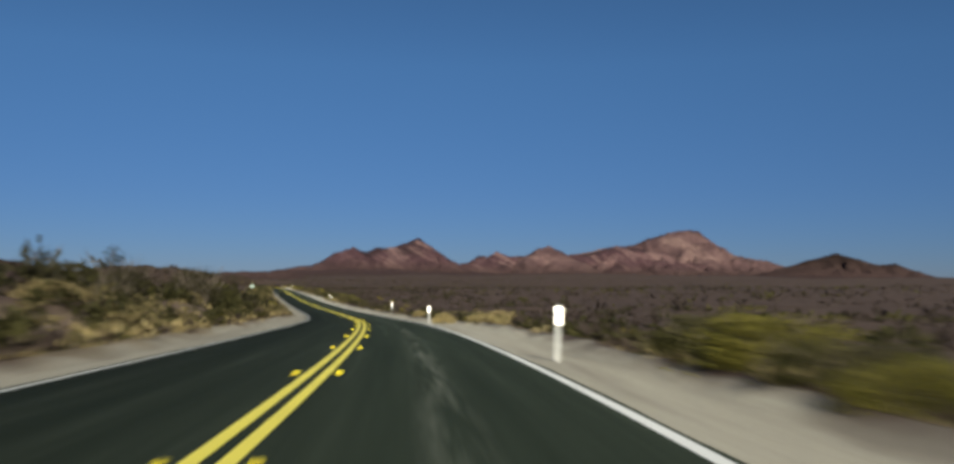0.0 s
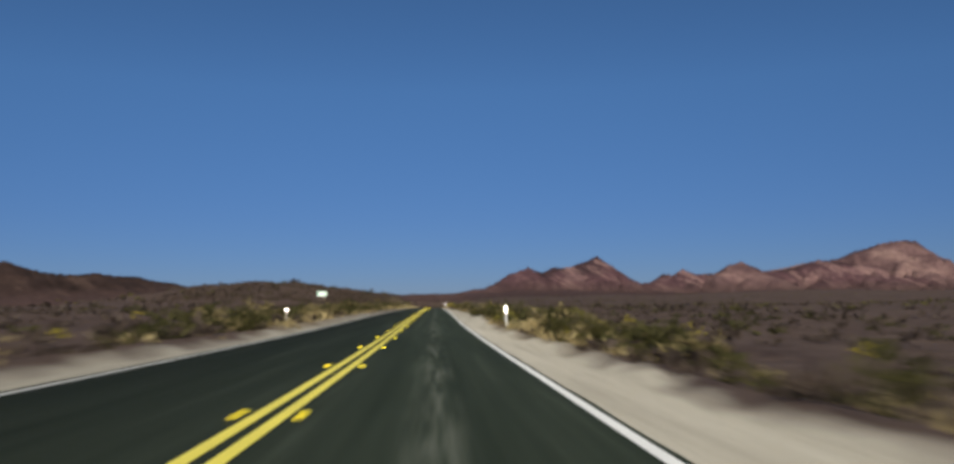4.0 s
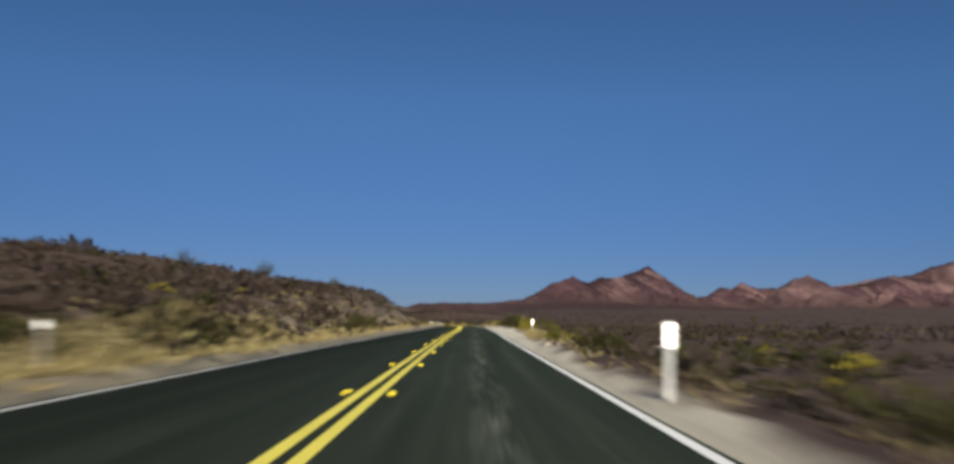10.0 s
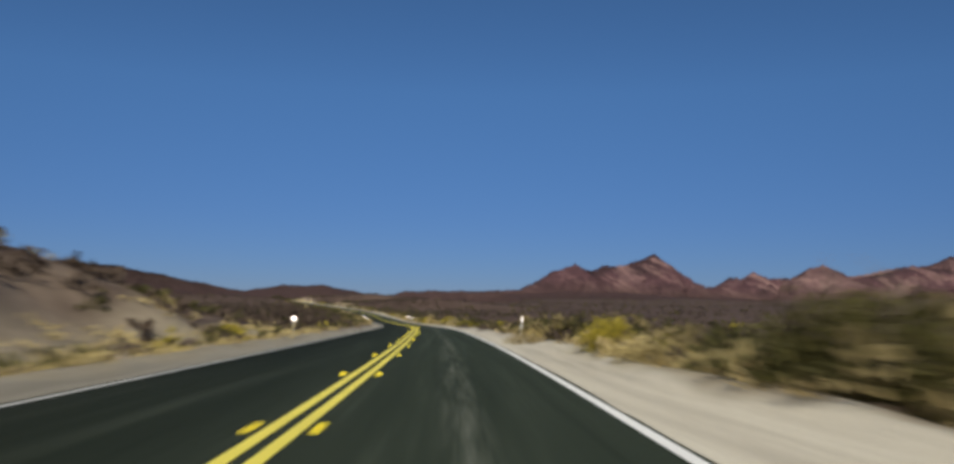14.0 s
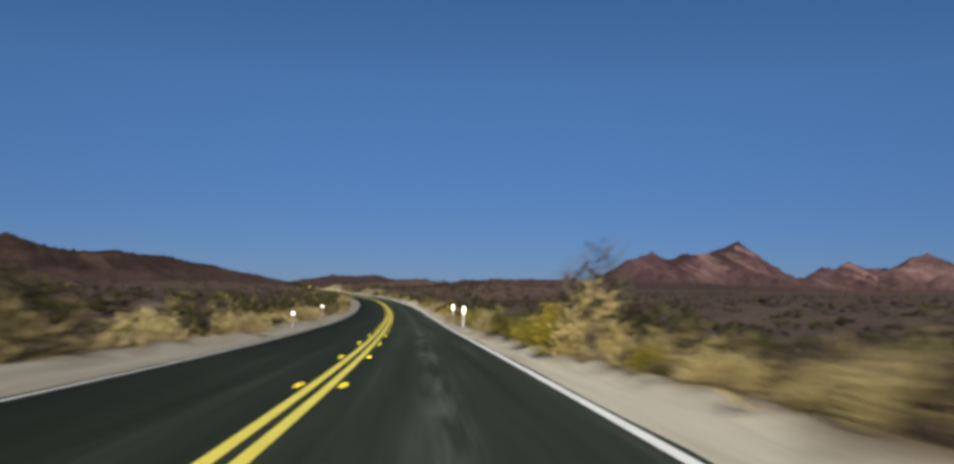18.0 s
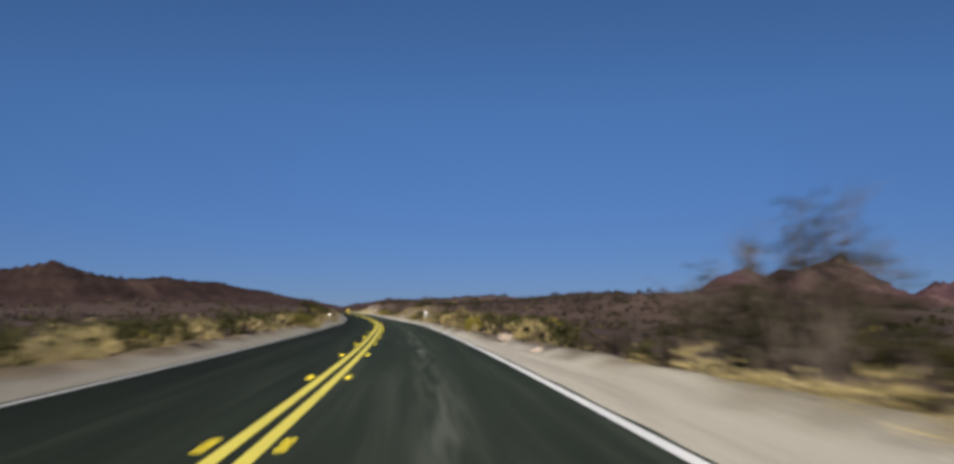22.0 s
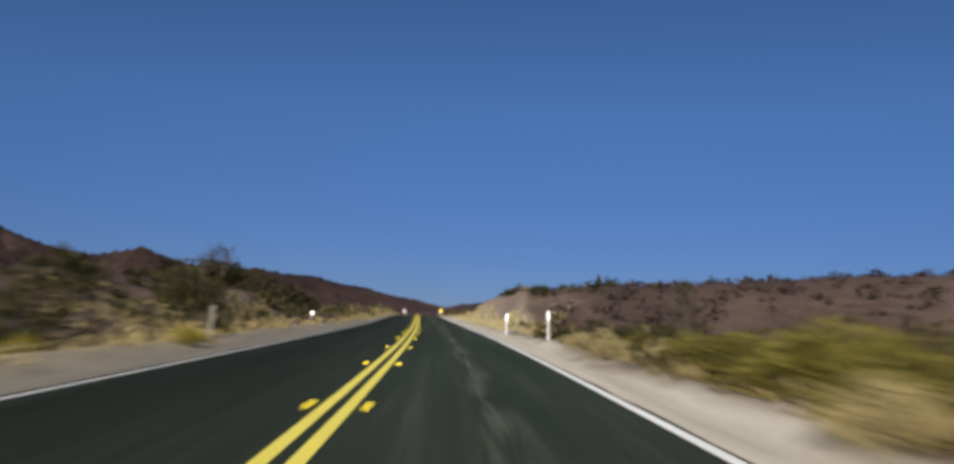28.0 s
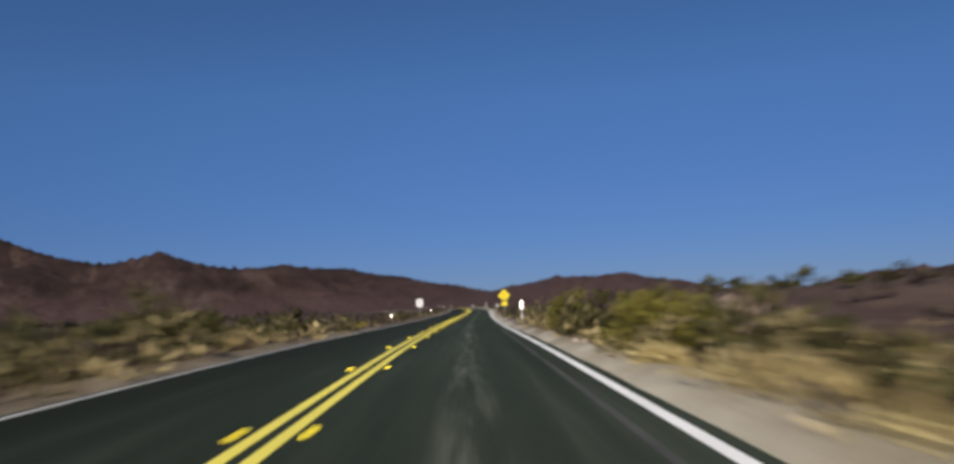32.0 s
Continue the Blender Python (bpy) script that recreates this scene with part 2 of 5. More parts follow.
    soil = mix(n, l, straw.outputs["Fac"], soil, ramp(n, l, noise_node(n, l, 1.3, 5, 0.7, p), [(0.3, (0.31, 0.275, 0.190)), (0.55, (0.45, 0.405, 0.290)), (0.75, (0.56, 0.51, 0.375))]))
    # gravel tone by stretch and side; the left darkened to imitate missing headlight
    gravel_tone = n.new("ShaderNodeAttribute"); gravel_tone.attribute_name = "gravel"
    sand = mix(n, l, 1.0, sand, gravel_tone.outputs["Color"], "MULTIPLY")
    c = mix(n, l, near.outputs[0], soil, sand)
    g = noise_node(n, l, 14, 4, 0.75, p)
    gc = ramp(n, l, g, [(0.3, (0.6, 0.58, 0.56)), (0.7, (1.05, 1.05, 1.05))])
    l.new(mix(n, l, 0.75, c, gc, "MULTIPLY"), b.inputs["Base Color"])
    hb = mix(n, l, 0.5, g, mid)
    bump(n, l, b, hb, 0.6, 0.08)
    return m


def rock_mat(name, dark, mid_c, pale, scale, bands=1.0):
    """Banded mountain rock: tilted strata, gully streaks, pale scree."""
    m, n, l, b = base_mat(name, 0.95, 0.1)
    p = world_pos(n)
    # beds that dip to the right as seen from the road
    dip = n.new("ShaderNodeCombineXYZ")
    for k, (axis, size) in enumerate((((0.80, 0.0, -0.60), 0.16), ((0.0, 1.0, 0.0), 0.10), ((0.50, 0.10, 0.86), 0.85))):
        dot = n.new("ShaderNodeVectorMath"); dot.operation = "DOT_PRODUCT"
        l.new(p, dot.inputs[0]); dot.inputs[1].default_value = tuple(v * size for v in axis)
        l.new(dot.outputs["Value"], dip.inputs[k])
    strata = noise_node(n, l, scale * 2.2, 7, 0.66, dip.outputs[0], 2.2)
    big = noise_node(n, l, scale, 6, 0.65, p)
    c = ramp(n, l, big, [(0.32, dark), (0.5, mid_c), (0.68, tuple(0.5 * (x + y) for x, y in zip(mid_c, pale)))])
    c = mix(n, l, ramp(n, l, strata, [(0.52, (0, 0, 0)), (0.66, (bands, bands, bands))]), c, pale)
    # dark caprock along parts of the ridge
    cap = n.new("ShaderNodeAttribute"); cap.attribute_name = "crest"
    cm = n.new("ShaderNodeMath"); cm.operation = "MULTIPLY"; l.new(cap.outputs["Fac"], cm.inputs[0])
    l.new(ramp(n, l, noise_node(n, l, scale * 0.9, 4, 0.6, p), [(0.42, (0, 0, 0)), (0.52, (1, 1, 1))]), cm.inputs[1])
    c = mix(n, l, ramp(n, l, cm.outputs[0], [(0.25, (0, 0, 0)), (0.5, (0.9, 0.9, 0.9))]), c, dark)
    g = noise_node(n, l, scale * 9, 5, 0.7, p)
    gc = ramp(n, l, g, [(0.3, (0.5, 0.5, 0.5)), (0.7, (1.08, 1.08, 1.08))])
    sp = n.new("ShaderNodeSeparateXYZ"); l.new(p, sp.inputs[0])
    hz = n.new("ShaderNodeMath"); hz.operation = "MULTIPLY_ADD"; l.new(big, hz.inputs[0]); hz.inputs[1].default_value = -40.0; l.new(sp.outputs[2], hz.inputs[2])
    foot = n.new("ShaderNodeMapRange"); foot.inputs[1].default_value = -8.0; foot.inputs[2].default_value = 28.0; l.new(hz.outputs[0], foot.inputs[0])
    c = mix(n, l, foot.outputs[0], (0.068, 0.043, 0.041), c)
    l.new(mix(n, l, 0.8, c, gc, "MULTIPLY"), b.inputs["Base Color"])
    bump(n, l, b, g, 0.8, 6.0)
    return m


def leaf_mat(name, dark, light):
    m, n, l, b = base_mat(name, 0.75, 0.2)
    geo = n.new("ShaderNodeNewGeometry")
    obi = n.new("ShaderNodeObjectInfo")
    c = ramp(n, l, geo.outputs["Random Per Island"], [(0.0, dark), (1.0, light)])
    v = ramp(n, l, obi.outputs["Random"], [(0.0, (0.75, 0.75, 0.75)), (1.0, (1.15, 1.1, 1.0))])
    col = mix(n, l, 1.0, c, v, "MULTIPLY")
    l.new(col, b.inputs["Base Color"])
    thin = n.new("ShaderNodeBsdfTranslucent")
    l.new(col, thin.inputs[0])
    both = n.new("ShaderNodeMixShader")
    both.inputs[0].default_value = 0.38
    l.new(b.outputs[0], both.inputs[1]); l.new(thin.outputs[0], both.inputs[2])
    l.new(both.outputs[0], n["Material Output"].inputs["Surface"])
    return m


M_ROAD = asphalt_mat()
M_YELLOW = paint_mat("yellow_road_paint", (0.84, 0.73, 0.105), (0.42, 0.38, 0.08))
M_WHITE = paint_mat("white_road_paint", (0.86, 0.86, 0.83), (0.46, 0.45, 0.42))
M_FADED = paint_mat("faded_white_paint", (0.52, 0.52, 0.49), (0.20, 0.20, 0.18))
M_GROUND = ground_mat()
M_ROCK_RED = rock_mat("red_rock", (0.040, 0.024, 0.028), (0.090, 0.048, 0.056), (0.34, 0.218, 0.200), 0.012, 0.55)
M_ROCK_PALE = rock_mat("pale_rock", (0.060, 0.036, 0.040), (0.132, 0.079, 0.080), (0.330, 0.220, 0.195), 0.010, 0.4)
M_ROCK_DARK = rock_mat("dark_rock", (0.0204, 0.0136, 0.0119), (0.0391, 0.0247, 0.0221), (0.0808, 0.0527, 0.0442), 0.012)
M_GHOST = grain_mat("worn_paint", (0.030, 0.034, 0.028), (0.085, 0.087, 0.076), 0.9, 14)
M_SEAL = grain_mat("dusty_crack", (0.05, 0.05, 0.042), (0.085, 0.083, 0.07), 0.8, 30)
M_STONE = grain_mat("pale_stone", (0.30, 0.24, 0.19), (0.52, 0.44, 0.36), 0.7, 9)
M_POST = grain_mat("white_plastic", (0.55, 0.55, 0.53), (0.72, 0.72, 0.70), 2.0, 30, 0.45, 0.002, 0.4)
M_SHEET = sheet_mat("reflective_sheet", (0.97, 0.96, 0.93), 0.44)
M_SIGN_WHITE = sheet_mat("white_sign_sheet", (0.95, 0.93, 0.93), 0.45)
M_GREY_POST = grain_mat("galvanised_steel", (0.28, 0.28, 0.28), (0.45, 0.45, 0.44), 3.0, 40, 0.5, 0.002, 0.5)
M_WOOD = grain_mat("weathered_wood", (0.10, 0.075, 0.055), (0.2, 0.16, 0.12), 3.0, 40, 0.9, 0.004)
M_GREEN = sheet_mat("green_sheet", (0.10, 0.48, 0.30), 0.45)
M_SIGNYEL = sheet_mat("yellow_sheet", (1.0, 0.80, 0.05), 0.40)
M_BLACK = grain_mat("black_sheet", (0.015, 0.015, 0.015), (0.03, 0.03, 0.03), 2.0, 40, 0.5, 0.001)
M_AMBER = grain_mat("amber_plastic", (0.62, 0.50, 0.02), (0.74, 0.62, 0.03), 30.0, 200, 0.5, 0.001, 0.3)
M_LENS = sheet_mat("amber_lens", (1.0, 0.86, 0.04), 0.64)
M_TWIG = grain_mat("grey_twig", (0.09, 0.07, 0.055), (0.2, 0.165, 0.13), 4.0, 60)
M_LEAF = {
    "creosote": leaf_mat("olive_leaf", (0.042, 0.041, 0.016), (0.105, 0.098, 0.034)),
    "brittle": leaf_mat("yellow_leaf", (0.19, 0.165, 0.022), (0.47, 0.40, 0.065)),
    "rabbit": leaf_mat("olive_yellow_leaf", (0.105, 0.100, 0.022), (0.26, 0.235, 0.055)),
    "dry": leaf_mat("straw_leaf", (0.25, 0.195, 0.095), (0.50, 0.42, 0.23)),
    "sage": leaf_mat("brown_leaf", (0.058, 0.043, 0.036), (0.108, 0.084, 0.069)),
    "dark": leaf_mat("dark_leaf", (0.0176, 0.0176, 0.0096), (0.0560, 0.0528, 0.0240)),
    "bursage": leaf_mat("cream_leaf", (0.36, 0.295, 0.125), (0.66, 0.565, 0.30)),
    "cream": leaf_mat("cream_grass_leaf", (0.42, 0.365, 0.205), (0.72, 0.65, 0.41)),
    "tan": leaf_mat("tan_leaf", (0.125, 0.102, 0.048), (0.27, 0.225, 0.115)),
}

# ---- the road's line: curvature (1/km) every 20 m and grade (%) every 40 m from s = -20 ----
KAPPA = (1.6187, 2.0482, 1.8303, 1.3315, 2.2800, 2.9168, 1.0536, -0.1800, 0.3212, -0.0398, -0.3742, 0.0543, 0.0756, -0.0158, 0.1948, -0.0849, -0.1467, 0.1147, -0.2181, -0.2378, 0.0174, 0.2408, 0.3741, 0.5627, 0.6722, 0.5783, 0.3952, 0.8583, 1.2967, 1.2108, 0.9425, 0.4320, 0.2009, 0.6969, 0.8971, 0.7828, 0.7153, 0.9110, 0.4289, 0.7415, 1.0056, 0.3777, 0.4225, 0.3653, -0.0134, 0.0590, 0.3881, 0.6842, 0.4264, 0.2133, -0.1359, 0.0135, 0.0162, -0.2368, -0.2471, -0.2959, -0.3555, -0.2702, 0.0057, 0.4212, 0.8505, 1.1708, 1.3103, 1.2620, 1.0701, 0.8062, 0.5388, 0.3134, 0.1498, 0.0456, -0.0149, -0.0537)
GRADE = (-0.659, -3.013, -3.779, -1.478, -0.625, 0.257, 0.057, 0.009, -0.305, -0.609, -0.841, -0.850, -1.300, -1.769, -2.112, -1.634, -0.607, 1.063, 1.167, 1.188, 0.813, 1.330, 1.520, 1.598, 1.296, 1.682, 1.569, -0.296, -0.134, 0.493, 0.817, 0.664, 0.193, -0.235, -0.486, -0.686)
S = np.arange(-20.0, 1400.5, 1.0)
k = np.interp(S, -20 + 20.0 * np.arange(len(KAPPA)), KAPPA) / 1000
head = np.cumsum(k); head -= head[20]
rx = np.cumsum(-np.sin(head)); rx -= rx[20]
ry = np.cumsum(np.cos(head)); ry -= ry[20]
rz = np.cumsum(np.interp(S, -20 + 40.0 * np.arange(len(GRADE)), GRADE) / 100); rz -= rz[20]
# straight on behind and ahead
S_ALL = np.concatenate([np.arange(-600.0, -20.0, 1.0), S, np.arange(1401.0, 4200.0, 1.0)])
back, fore = S_ALL < -20, S_ALL > 1400
head_a = np.concatenate([np.full(back.sum(), head[0]), head, np.full(fore.sum(), head[-1])])
db, df = S_ALL[back] + 20, S_ALL[fore] - 1400
rx_a = np.concatenate([rx[0] - np.sin(head[0]) * db, rx, rx[-1] - np.sin(head[-1]) * df])
ry_a = np.concatenate([ry[0] + np.cos(head[0]) * db, ry, ry[-1] + np.cos(head[-1]) * df])
rz_a = np.concatenate([np.full(back.sum(), rz[0]), rz, rz[-1] + 0 * df])
MEAN_HEAD = radians(16.0)
FLAT = 26.0     # metres each side within which cross lines stand square to the road


def at_road(arr, s):
    return np.interp(s, S_ALL, arr)


def plan(s, l):
    """World x, y of the place s metres along and l metres right of the centre line."""
    h = at_road(head_a, s)
    near = np.clip(l, -FLAT, FLAT)
    far = l - near
    return (at_road(rx_a, s) + near * np.cos(h) + far * math.cos(MEAN_HEAD),
            at_road(ry_a, s) + near * np.sin(h) + far * math.sin(MEAN_HEAD))


TILT = ((0, 0), (50, 0.5), (100, 1.5), (150, 2.1), (230, 1.9), (290, 1.5), (350, 0.9), (420, 0.4), (470, 0))     # s, degrees by which the road falls to the right


def cross_fall(s):
    return np.tan(np.radians(np.interp(s, [q[0] for q in TILT], [q[1] for q in TILT])))


def smooth(a, b, x):
    t = np.clip((x - a) / (b - a), 0, 1)
    return t * t * (3 - 2 * t)


def value_noise(x, y, seed):
    """Smooth noise from -1 to 1 on unit cells."""
    xi, yi = np.floor(x).astype(np.int64), np.floor(y).astype(np.int64)
    fx, fy = x - xi, y - yi
    fx, fy = fx * fx * (3 - 2 * fx), fy * fy * (3 - 2 * fy)

    def h(i, j):
        n = (i * 374761393 + j * 668265263 + seed * 1442695041) & 0xFFFFFFFF
        n = ((n ^ (n >> 13)) * 1274126177) & 0xFFFFFFFF
        return ((n ^ (n >> 16)) & 0xFFFF) / 32767.5 - 1
    return (h(xi, yi) * (1 - fx) + h(xi + 1, yi) * fx) * (1 - fy) + (h(xi, yi + 1) * (1 - fx) + h(xi + 1, yi + 1) * fx) * fy


def fbm(x, y, seed, octaves=4, gain=0.5):
    out, amp = 0, 1.0
    for o in range(octaves):
        out = out + amp * value_noise(x * 2 ** o, y * 2 ** o, seed + o)
        amp *= gain
    return out


ROAD_L, ROAD_R = -3.74, 3.74     # edges of the asphalt
# outer edges of the pale gravel shoulders, metres from the centre
EDGE_R = ((-60, 5.6), (15, 5.6), (48, 6.6), (80, 5.8), (95, 6.1), (152, 5.7), (172, 5.2), (203, 6.3), (235, 5.4), (265, 4.9), (300, 4.35), (325, 4.5), (355, 5.1), (390, 6.1), (424, 6.9), (445, 7.0), (456, 5.9), (470, 6.0), (520, 5.6),
          (535, 5.0), (578, 5.3), (610, 4.4), (645, 4.3), (678, 4.6), (700, 5.4), (712, 6.0), (728, 5.2), (742, 4.5), (775, 4.6), (806, 5.4), (850, 5.2), (905, 5.0), (937, 5.6), (955, 5.3), (995, 5.3), (1015, 5.2), (1036, 4.2), (1200, 4.6))
EDGE_L = ((-60, 4.8), (18, 4.7), (60, 6.2), (80, 4.9), (105, 5.3), (170, 4.4), (186, 4.8), (265, 4.1), (300, 4.1), (360, 4.15), (425, 4.7), (555, 5.3), (620, 5.6), (650, 4.3), (750, 5.4), (812, 5.2), (830, 5.2), (908, 4.9), (925, 5.4), (977, 4.2), (1045, 3.95), (1200, 4.1))


def shoulder(s, l):
    right = np.interp(s, [e[0] for e in EDGE_R], [e[1] for e in EDGE_R])
    left = np.interp(s, [e[0] for e in EDGE_L], [e[1] for e in EDGE_L])
    return np.where(l > 0, right, left)


RZ_SMOOTH = np.convolve(np.pad(rz_a, 150, mode="edge"), np.ones(301) / 301, "valid")
# banks beside the road: s from, s to, ramps, side, foot, crest, height, further rise per metre, its end
BANKS = (
    (330, 496, 110, 58, -1, 6.2, 14.0, 5.1, 0.08, 50),
    (322, 470, 90, 70, -1, 18.0, 40.0, 1.7, 0.02, 70),
    (951, 1021.5, 13.4, 40, 1, 6.65, 8.8, 3.22, 0.08, 42),
    (812, 872, 14, 20, 1, 5.4, 9.0, 2.1, 0.07, 42),
    (895, 985, 40, 40, -1, 6.6, 12.5, 2.3, 0.03, 60),
    (-40, 142, 40, 40, -1, 7.5, 13.0, 1.7, 0.03, 60),
    (640, 700, 25, 25, 1, 7.5, 12.0, 0.6, 0.02, 40),
    (1046, 1072, 8, 8, 1, 8.0, 11.0, 1.4, 0.02, 40),
    (1085, 1140, 20, 20, 1, 9.0, 15.0, 1.2, 0.03, 50),
    (512, 680, 36, 50, -1, 7.8, 15.0, 1.8, 0.02, 50),
)


def ground_z(s, l):
    """Height of the ground."""
    x, y = plan(s, l)
    d = np.maximum(l - ROAD_R, ROAD_L - l)
    out = np.clip(d, 0, None)
    w = smooth(6, 160, np.abs(l))
    z = at_road(rz_a, s) * (1 - w) + at_road(RZ_SMOOTH, s) * w
    z = z - cross_fall(s) * np.clip(l, -25, 25) * (1 - smooth(25, 140, np.abs(l)))
    past = np.abs(l) - shoulder(s, l) + 0.5 * fbm(x / 3.1, y / 3.1, 17, 3)
    clear = smooth(0.1, 0.9, d)
    z = z - 0.03 - 0.02 * np.clip(d, -1, 2.5) + clear * 0.22 * smooth(-0.5, 0.15, past) * (1 - smooth(0.2, 1.6, past)) - 0.32 * smooth(0.3, 4.0, past)
    rough = smooth(0.0, 3.0, past) * clear
    z = z + rough * (0.16 * fbm(x / 2.3, y / 2.3, 3, 3) + 0.45 * smooth(4, 30, d) * fbm(x / 17, y / 17, 11, 3))
    z = z + 0.05 * smooth(0.4, 2.0, d) * fbm(x / 1.1, y / 1.1, 5, 2)
    z = z + smooth(60, 500, np.abs(l)) * 5.0 * fbm(x / 260, y / 260, 21, 4) + 0.010 * np.clip(l - 150, 0, 500)
    for s0, s1, r0, r1, side, foot, crest, height, rise, end in BANKS:
        e = smooth(s0 - r0 / 2, s0 + r0, s) * (1 - smooth(s1 - r1, s1 + r1 / 2, s))
        q = l * side + 0.9 * fbm(x / 6.0, y / 6.0, 31, 3)
        up = height * smooth(foot, crest, q) * (1 + 0.10 * fbm(x / 9, y / 9, 41, 3)) + 0.2 * smooth(foot, foot + 2.5, q) * fbm(x / 2.6, y / 2.6, 47, 3) + rise * np.clip(q - crest, 0, end - crest)
        z = z + e * up * (1 - smooth(end, end * 2.6, l * side))
    return z


# stretches where brush crowds the road: s from, s to, side, depth
TALL = ((150, 262, 1, 4.0), (540, 600, 1, 4.5), (604, 632, 1, 4.5), (672, 690, 1, 4.0), (735, 796, 1, 4.5), (797, 815, 1, 5.0), (890, 938, 1, 5.0), (1018, 1070, 1, 4.0), (436, 500, 1, 3.5),
        (540, 680, -1, 6.0), (700, 800, -1, 6.0), (890, 965, -1, 6.0), (965, 1030, -1, 4.5), (1030, 1070, -1, 5.0), (20, 110, -1, 5.0), (160, 345, -1, 5.0))


def belt_of(s, l):
    """How much dead grass covers the soil beside the road, 0 to 1."""
    out = 0 * s
    for s0, s1, side, depth in TALL + ((330, 400, -1, 5.0), (940, 1015, 1, 7.0), (798, 866, 1, 7.0), (400, 490, -1, 5.0)):
        out = np.maximum(out, smooth(s0 - 6, s0 + 4, s) * (1 - smooth(s1 - 4, s1 + 6, s)) * (l * side > 0))
    return out


def grid_mesh(name, us, vs, place, material, uv=True, flip=False, across=None):
    """A sheet over the grid us x vs; place(u, v) gives x, y, z arrays."""
    U, V = np.meshgrid(us, vs, indexing="ij")
    x, y, z = place(U, V)
    nu, nv = U.shape
    idx = np.arange(nu * nv).reshape(nu, nv)
    f = np.stack([idx[:-1, :-1], idx[:-1, 1:], idx[1:, 1:], idx[1:, :-1]], -1).reshape(-1, 4)
    if not flip:
        f = f[:, ::-1]
    me = bpy.data.meshes.new(name)
    me.from_pydata(np.stack([x, y, z], -1).reshape(-1, 3).tolist(), [], f.tolist())
    if uv:
        lay = me.uv_layers.new(name="UVMap")
        W = V if across is None else across(U, V)
        co = np.stack([U.ravel()[f.ravel()], W.ravel()[f.ravel()]], -1)
        lay.data.foreach_set("uv", co.ravel())
    me.polygons.foreach_set("use_smooth", np.ones(len(f), bool))
    me.materials.append(material)
    return me


s_steps = np.concatenate([np.arange(-580, -60, 20), np.arange(-60, 1180, 1.6), np.arange(1180, 1500, 6), np.arange(1500, 4150, 50)])
half = np.concatenate([np.arange(4.4, 16, 0.45), np.arange(16, 40, 1.2), np.arange(40, 90, 3.5), 90 * 1.17 ** np.arange(0, 25)])
l_steps = np.concatenate([-half[::-1], np.arange(-3.95, 4.0, 0.79), half])
ground = new("ground", grid_mesh("ground", s_steps, l_steps, lambda s, l: (*plan(s, l), ground_z(s, l)), M_GROUND, flip=True,
                                 across=lambda s, l: np.sign(l) * (np.abs(l) - shoulder(s, l) + 6.0)))
GRAVEL_R = ((-60, 0.60), (90, 0.62), (170, 0.76), (205, 0.64), (320, 0.66), (400, 0.92), (432, 0.90), (462, 0.78), (600, 0.74), (700, 0.74), (735, 0.74), (765, 0.74), (900, 0.80), (955, 0.74), (1010, 0.72), (1030, 0.66))
GRAVEL_L = ((-60, 0.42), (170, 0.50), (200, 0.36), (260, 0.28), (340, 0.25), (400, 0.32), (560, 0.46), (690, 0.42), (800, 0.36), (900, 0.30), (960, 0.30))


def gravel_of(s, l):
    """How pale the gravel is per stretch; the far side is darkened for weaker headlight."""
    return np.where(l > 0, np.interp(s, [e[0] for e in GRAVEL_R], [e[1] for e in GRAVEL_R]), np.interp(s, [e[0] for e in GRAVEL_L], [e[1] for e in GRAVEL_L]))


ground.data.attributes.new("gravel", "FLOAT", "POINT").data.foreach_set("value", gravel_of(*np.meshgrid(s_steps, l_steps, indexing="ij")).ravel())
# the 945-1014 bank's grass tone is also paled for headlight falling on it
STRAW = ((945, 1014, 1, 2.5, 0.7), (634, 674, 1, 4.0, 0.6), (690, 720, 1, 3.4, 0.7), (945, 1032, -1, 3.6, 0.55), (398, 500, -1, 4.5, 0.5), (456, 476, 1, 2.2, 0.7), (1026, 1046, 1, 4.5, 0.6), (815, 868, 1, 3.2, 0.4), (325, 400, -1, 5.2, 0.6), (255, 335, -1, 7.0, 0.38), (895, 945, -1, 4.0, 0.4))


def straw_of(s, l):
    """How thick the dead grass lies, 0 to 1."""
    past, out = np.abs(l) - shoulder(s, l), 0 * s
    for s0, s1, side, depth, much in STRAW:
        out = np.maximum(out, much * smooth(s0 - 6, s0 + 5, s) * (1 - smooth(s1 - 5, s1 + 6, s)) * (l * side > 0) * (1 - smooth(depth * 0.6, depth * 1.3, past)))
    return out


ground.data.attributes.new("straw", "FLOAT", "POINT").data.foreach_set("value", straw_of(*np.meshgrid(s_steps, l_steps, indexing="ij")).ravel())
ground.data.attributes.new("belt", "FLOAT", "POINT").data.foreach_set("value", belt_of(*np.meshgrid(s_steps, l_steps, indexing="ij")).ravel())
tagged(ground, "red-brown stony desert soil with pale gravel shoulders beside the road", "ground", kind="structure")


# ---- road ----
def strip(name, l0, l1, lift, material, s0=-60.0, s1=1400.0, step=2.0, cols=2):
    def place(s, l):
        x, y = plan(s, l)
        return x, y, at_road(rz_a, s) + lift - cross_fall(s) * l
    return grid_mesh(name, np.arange(s0, s1 + step, step), np.linspace(l0, l1, cols), place, material, flip=True)


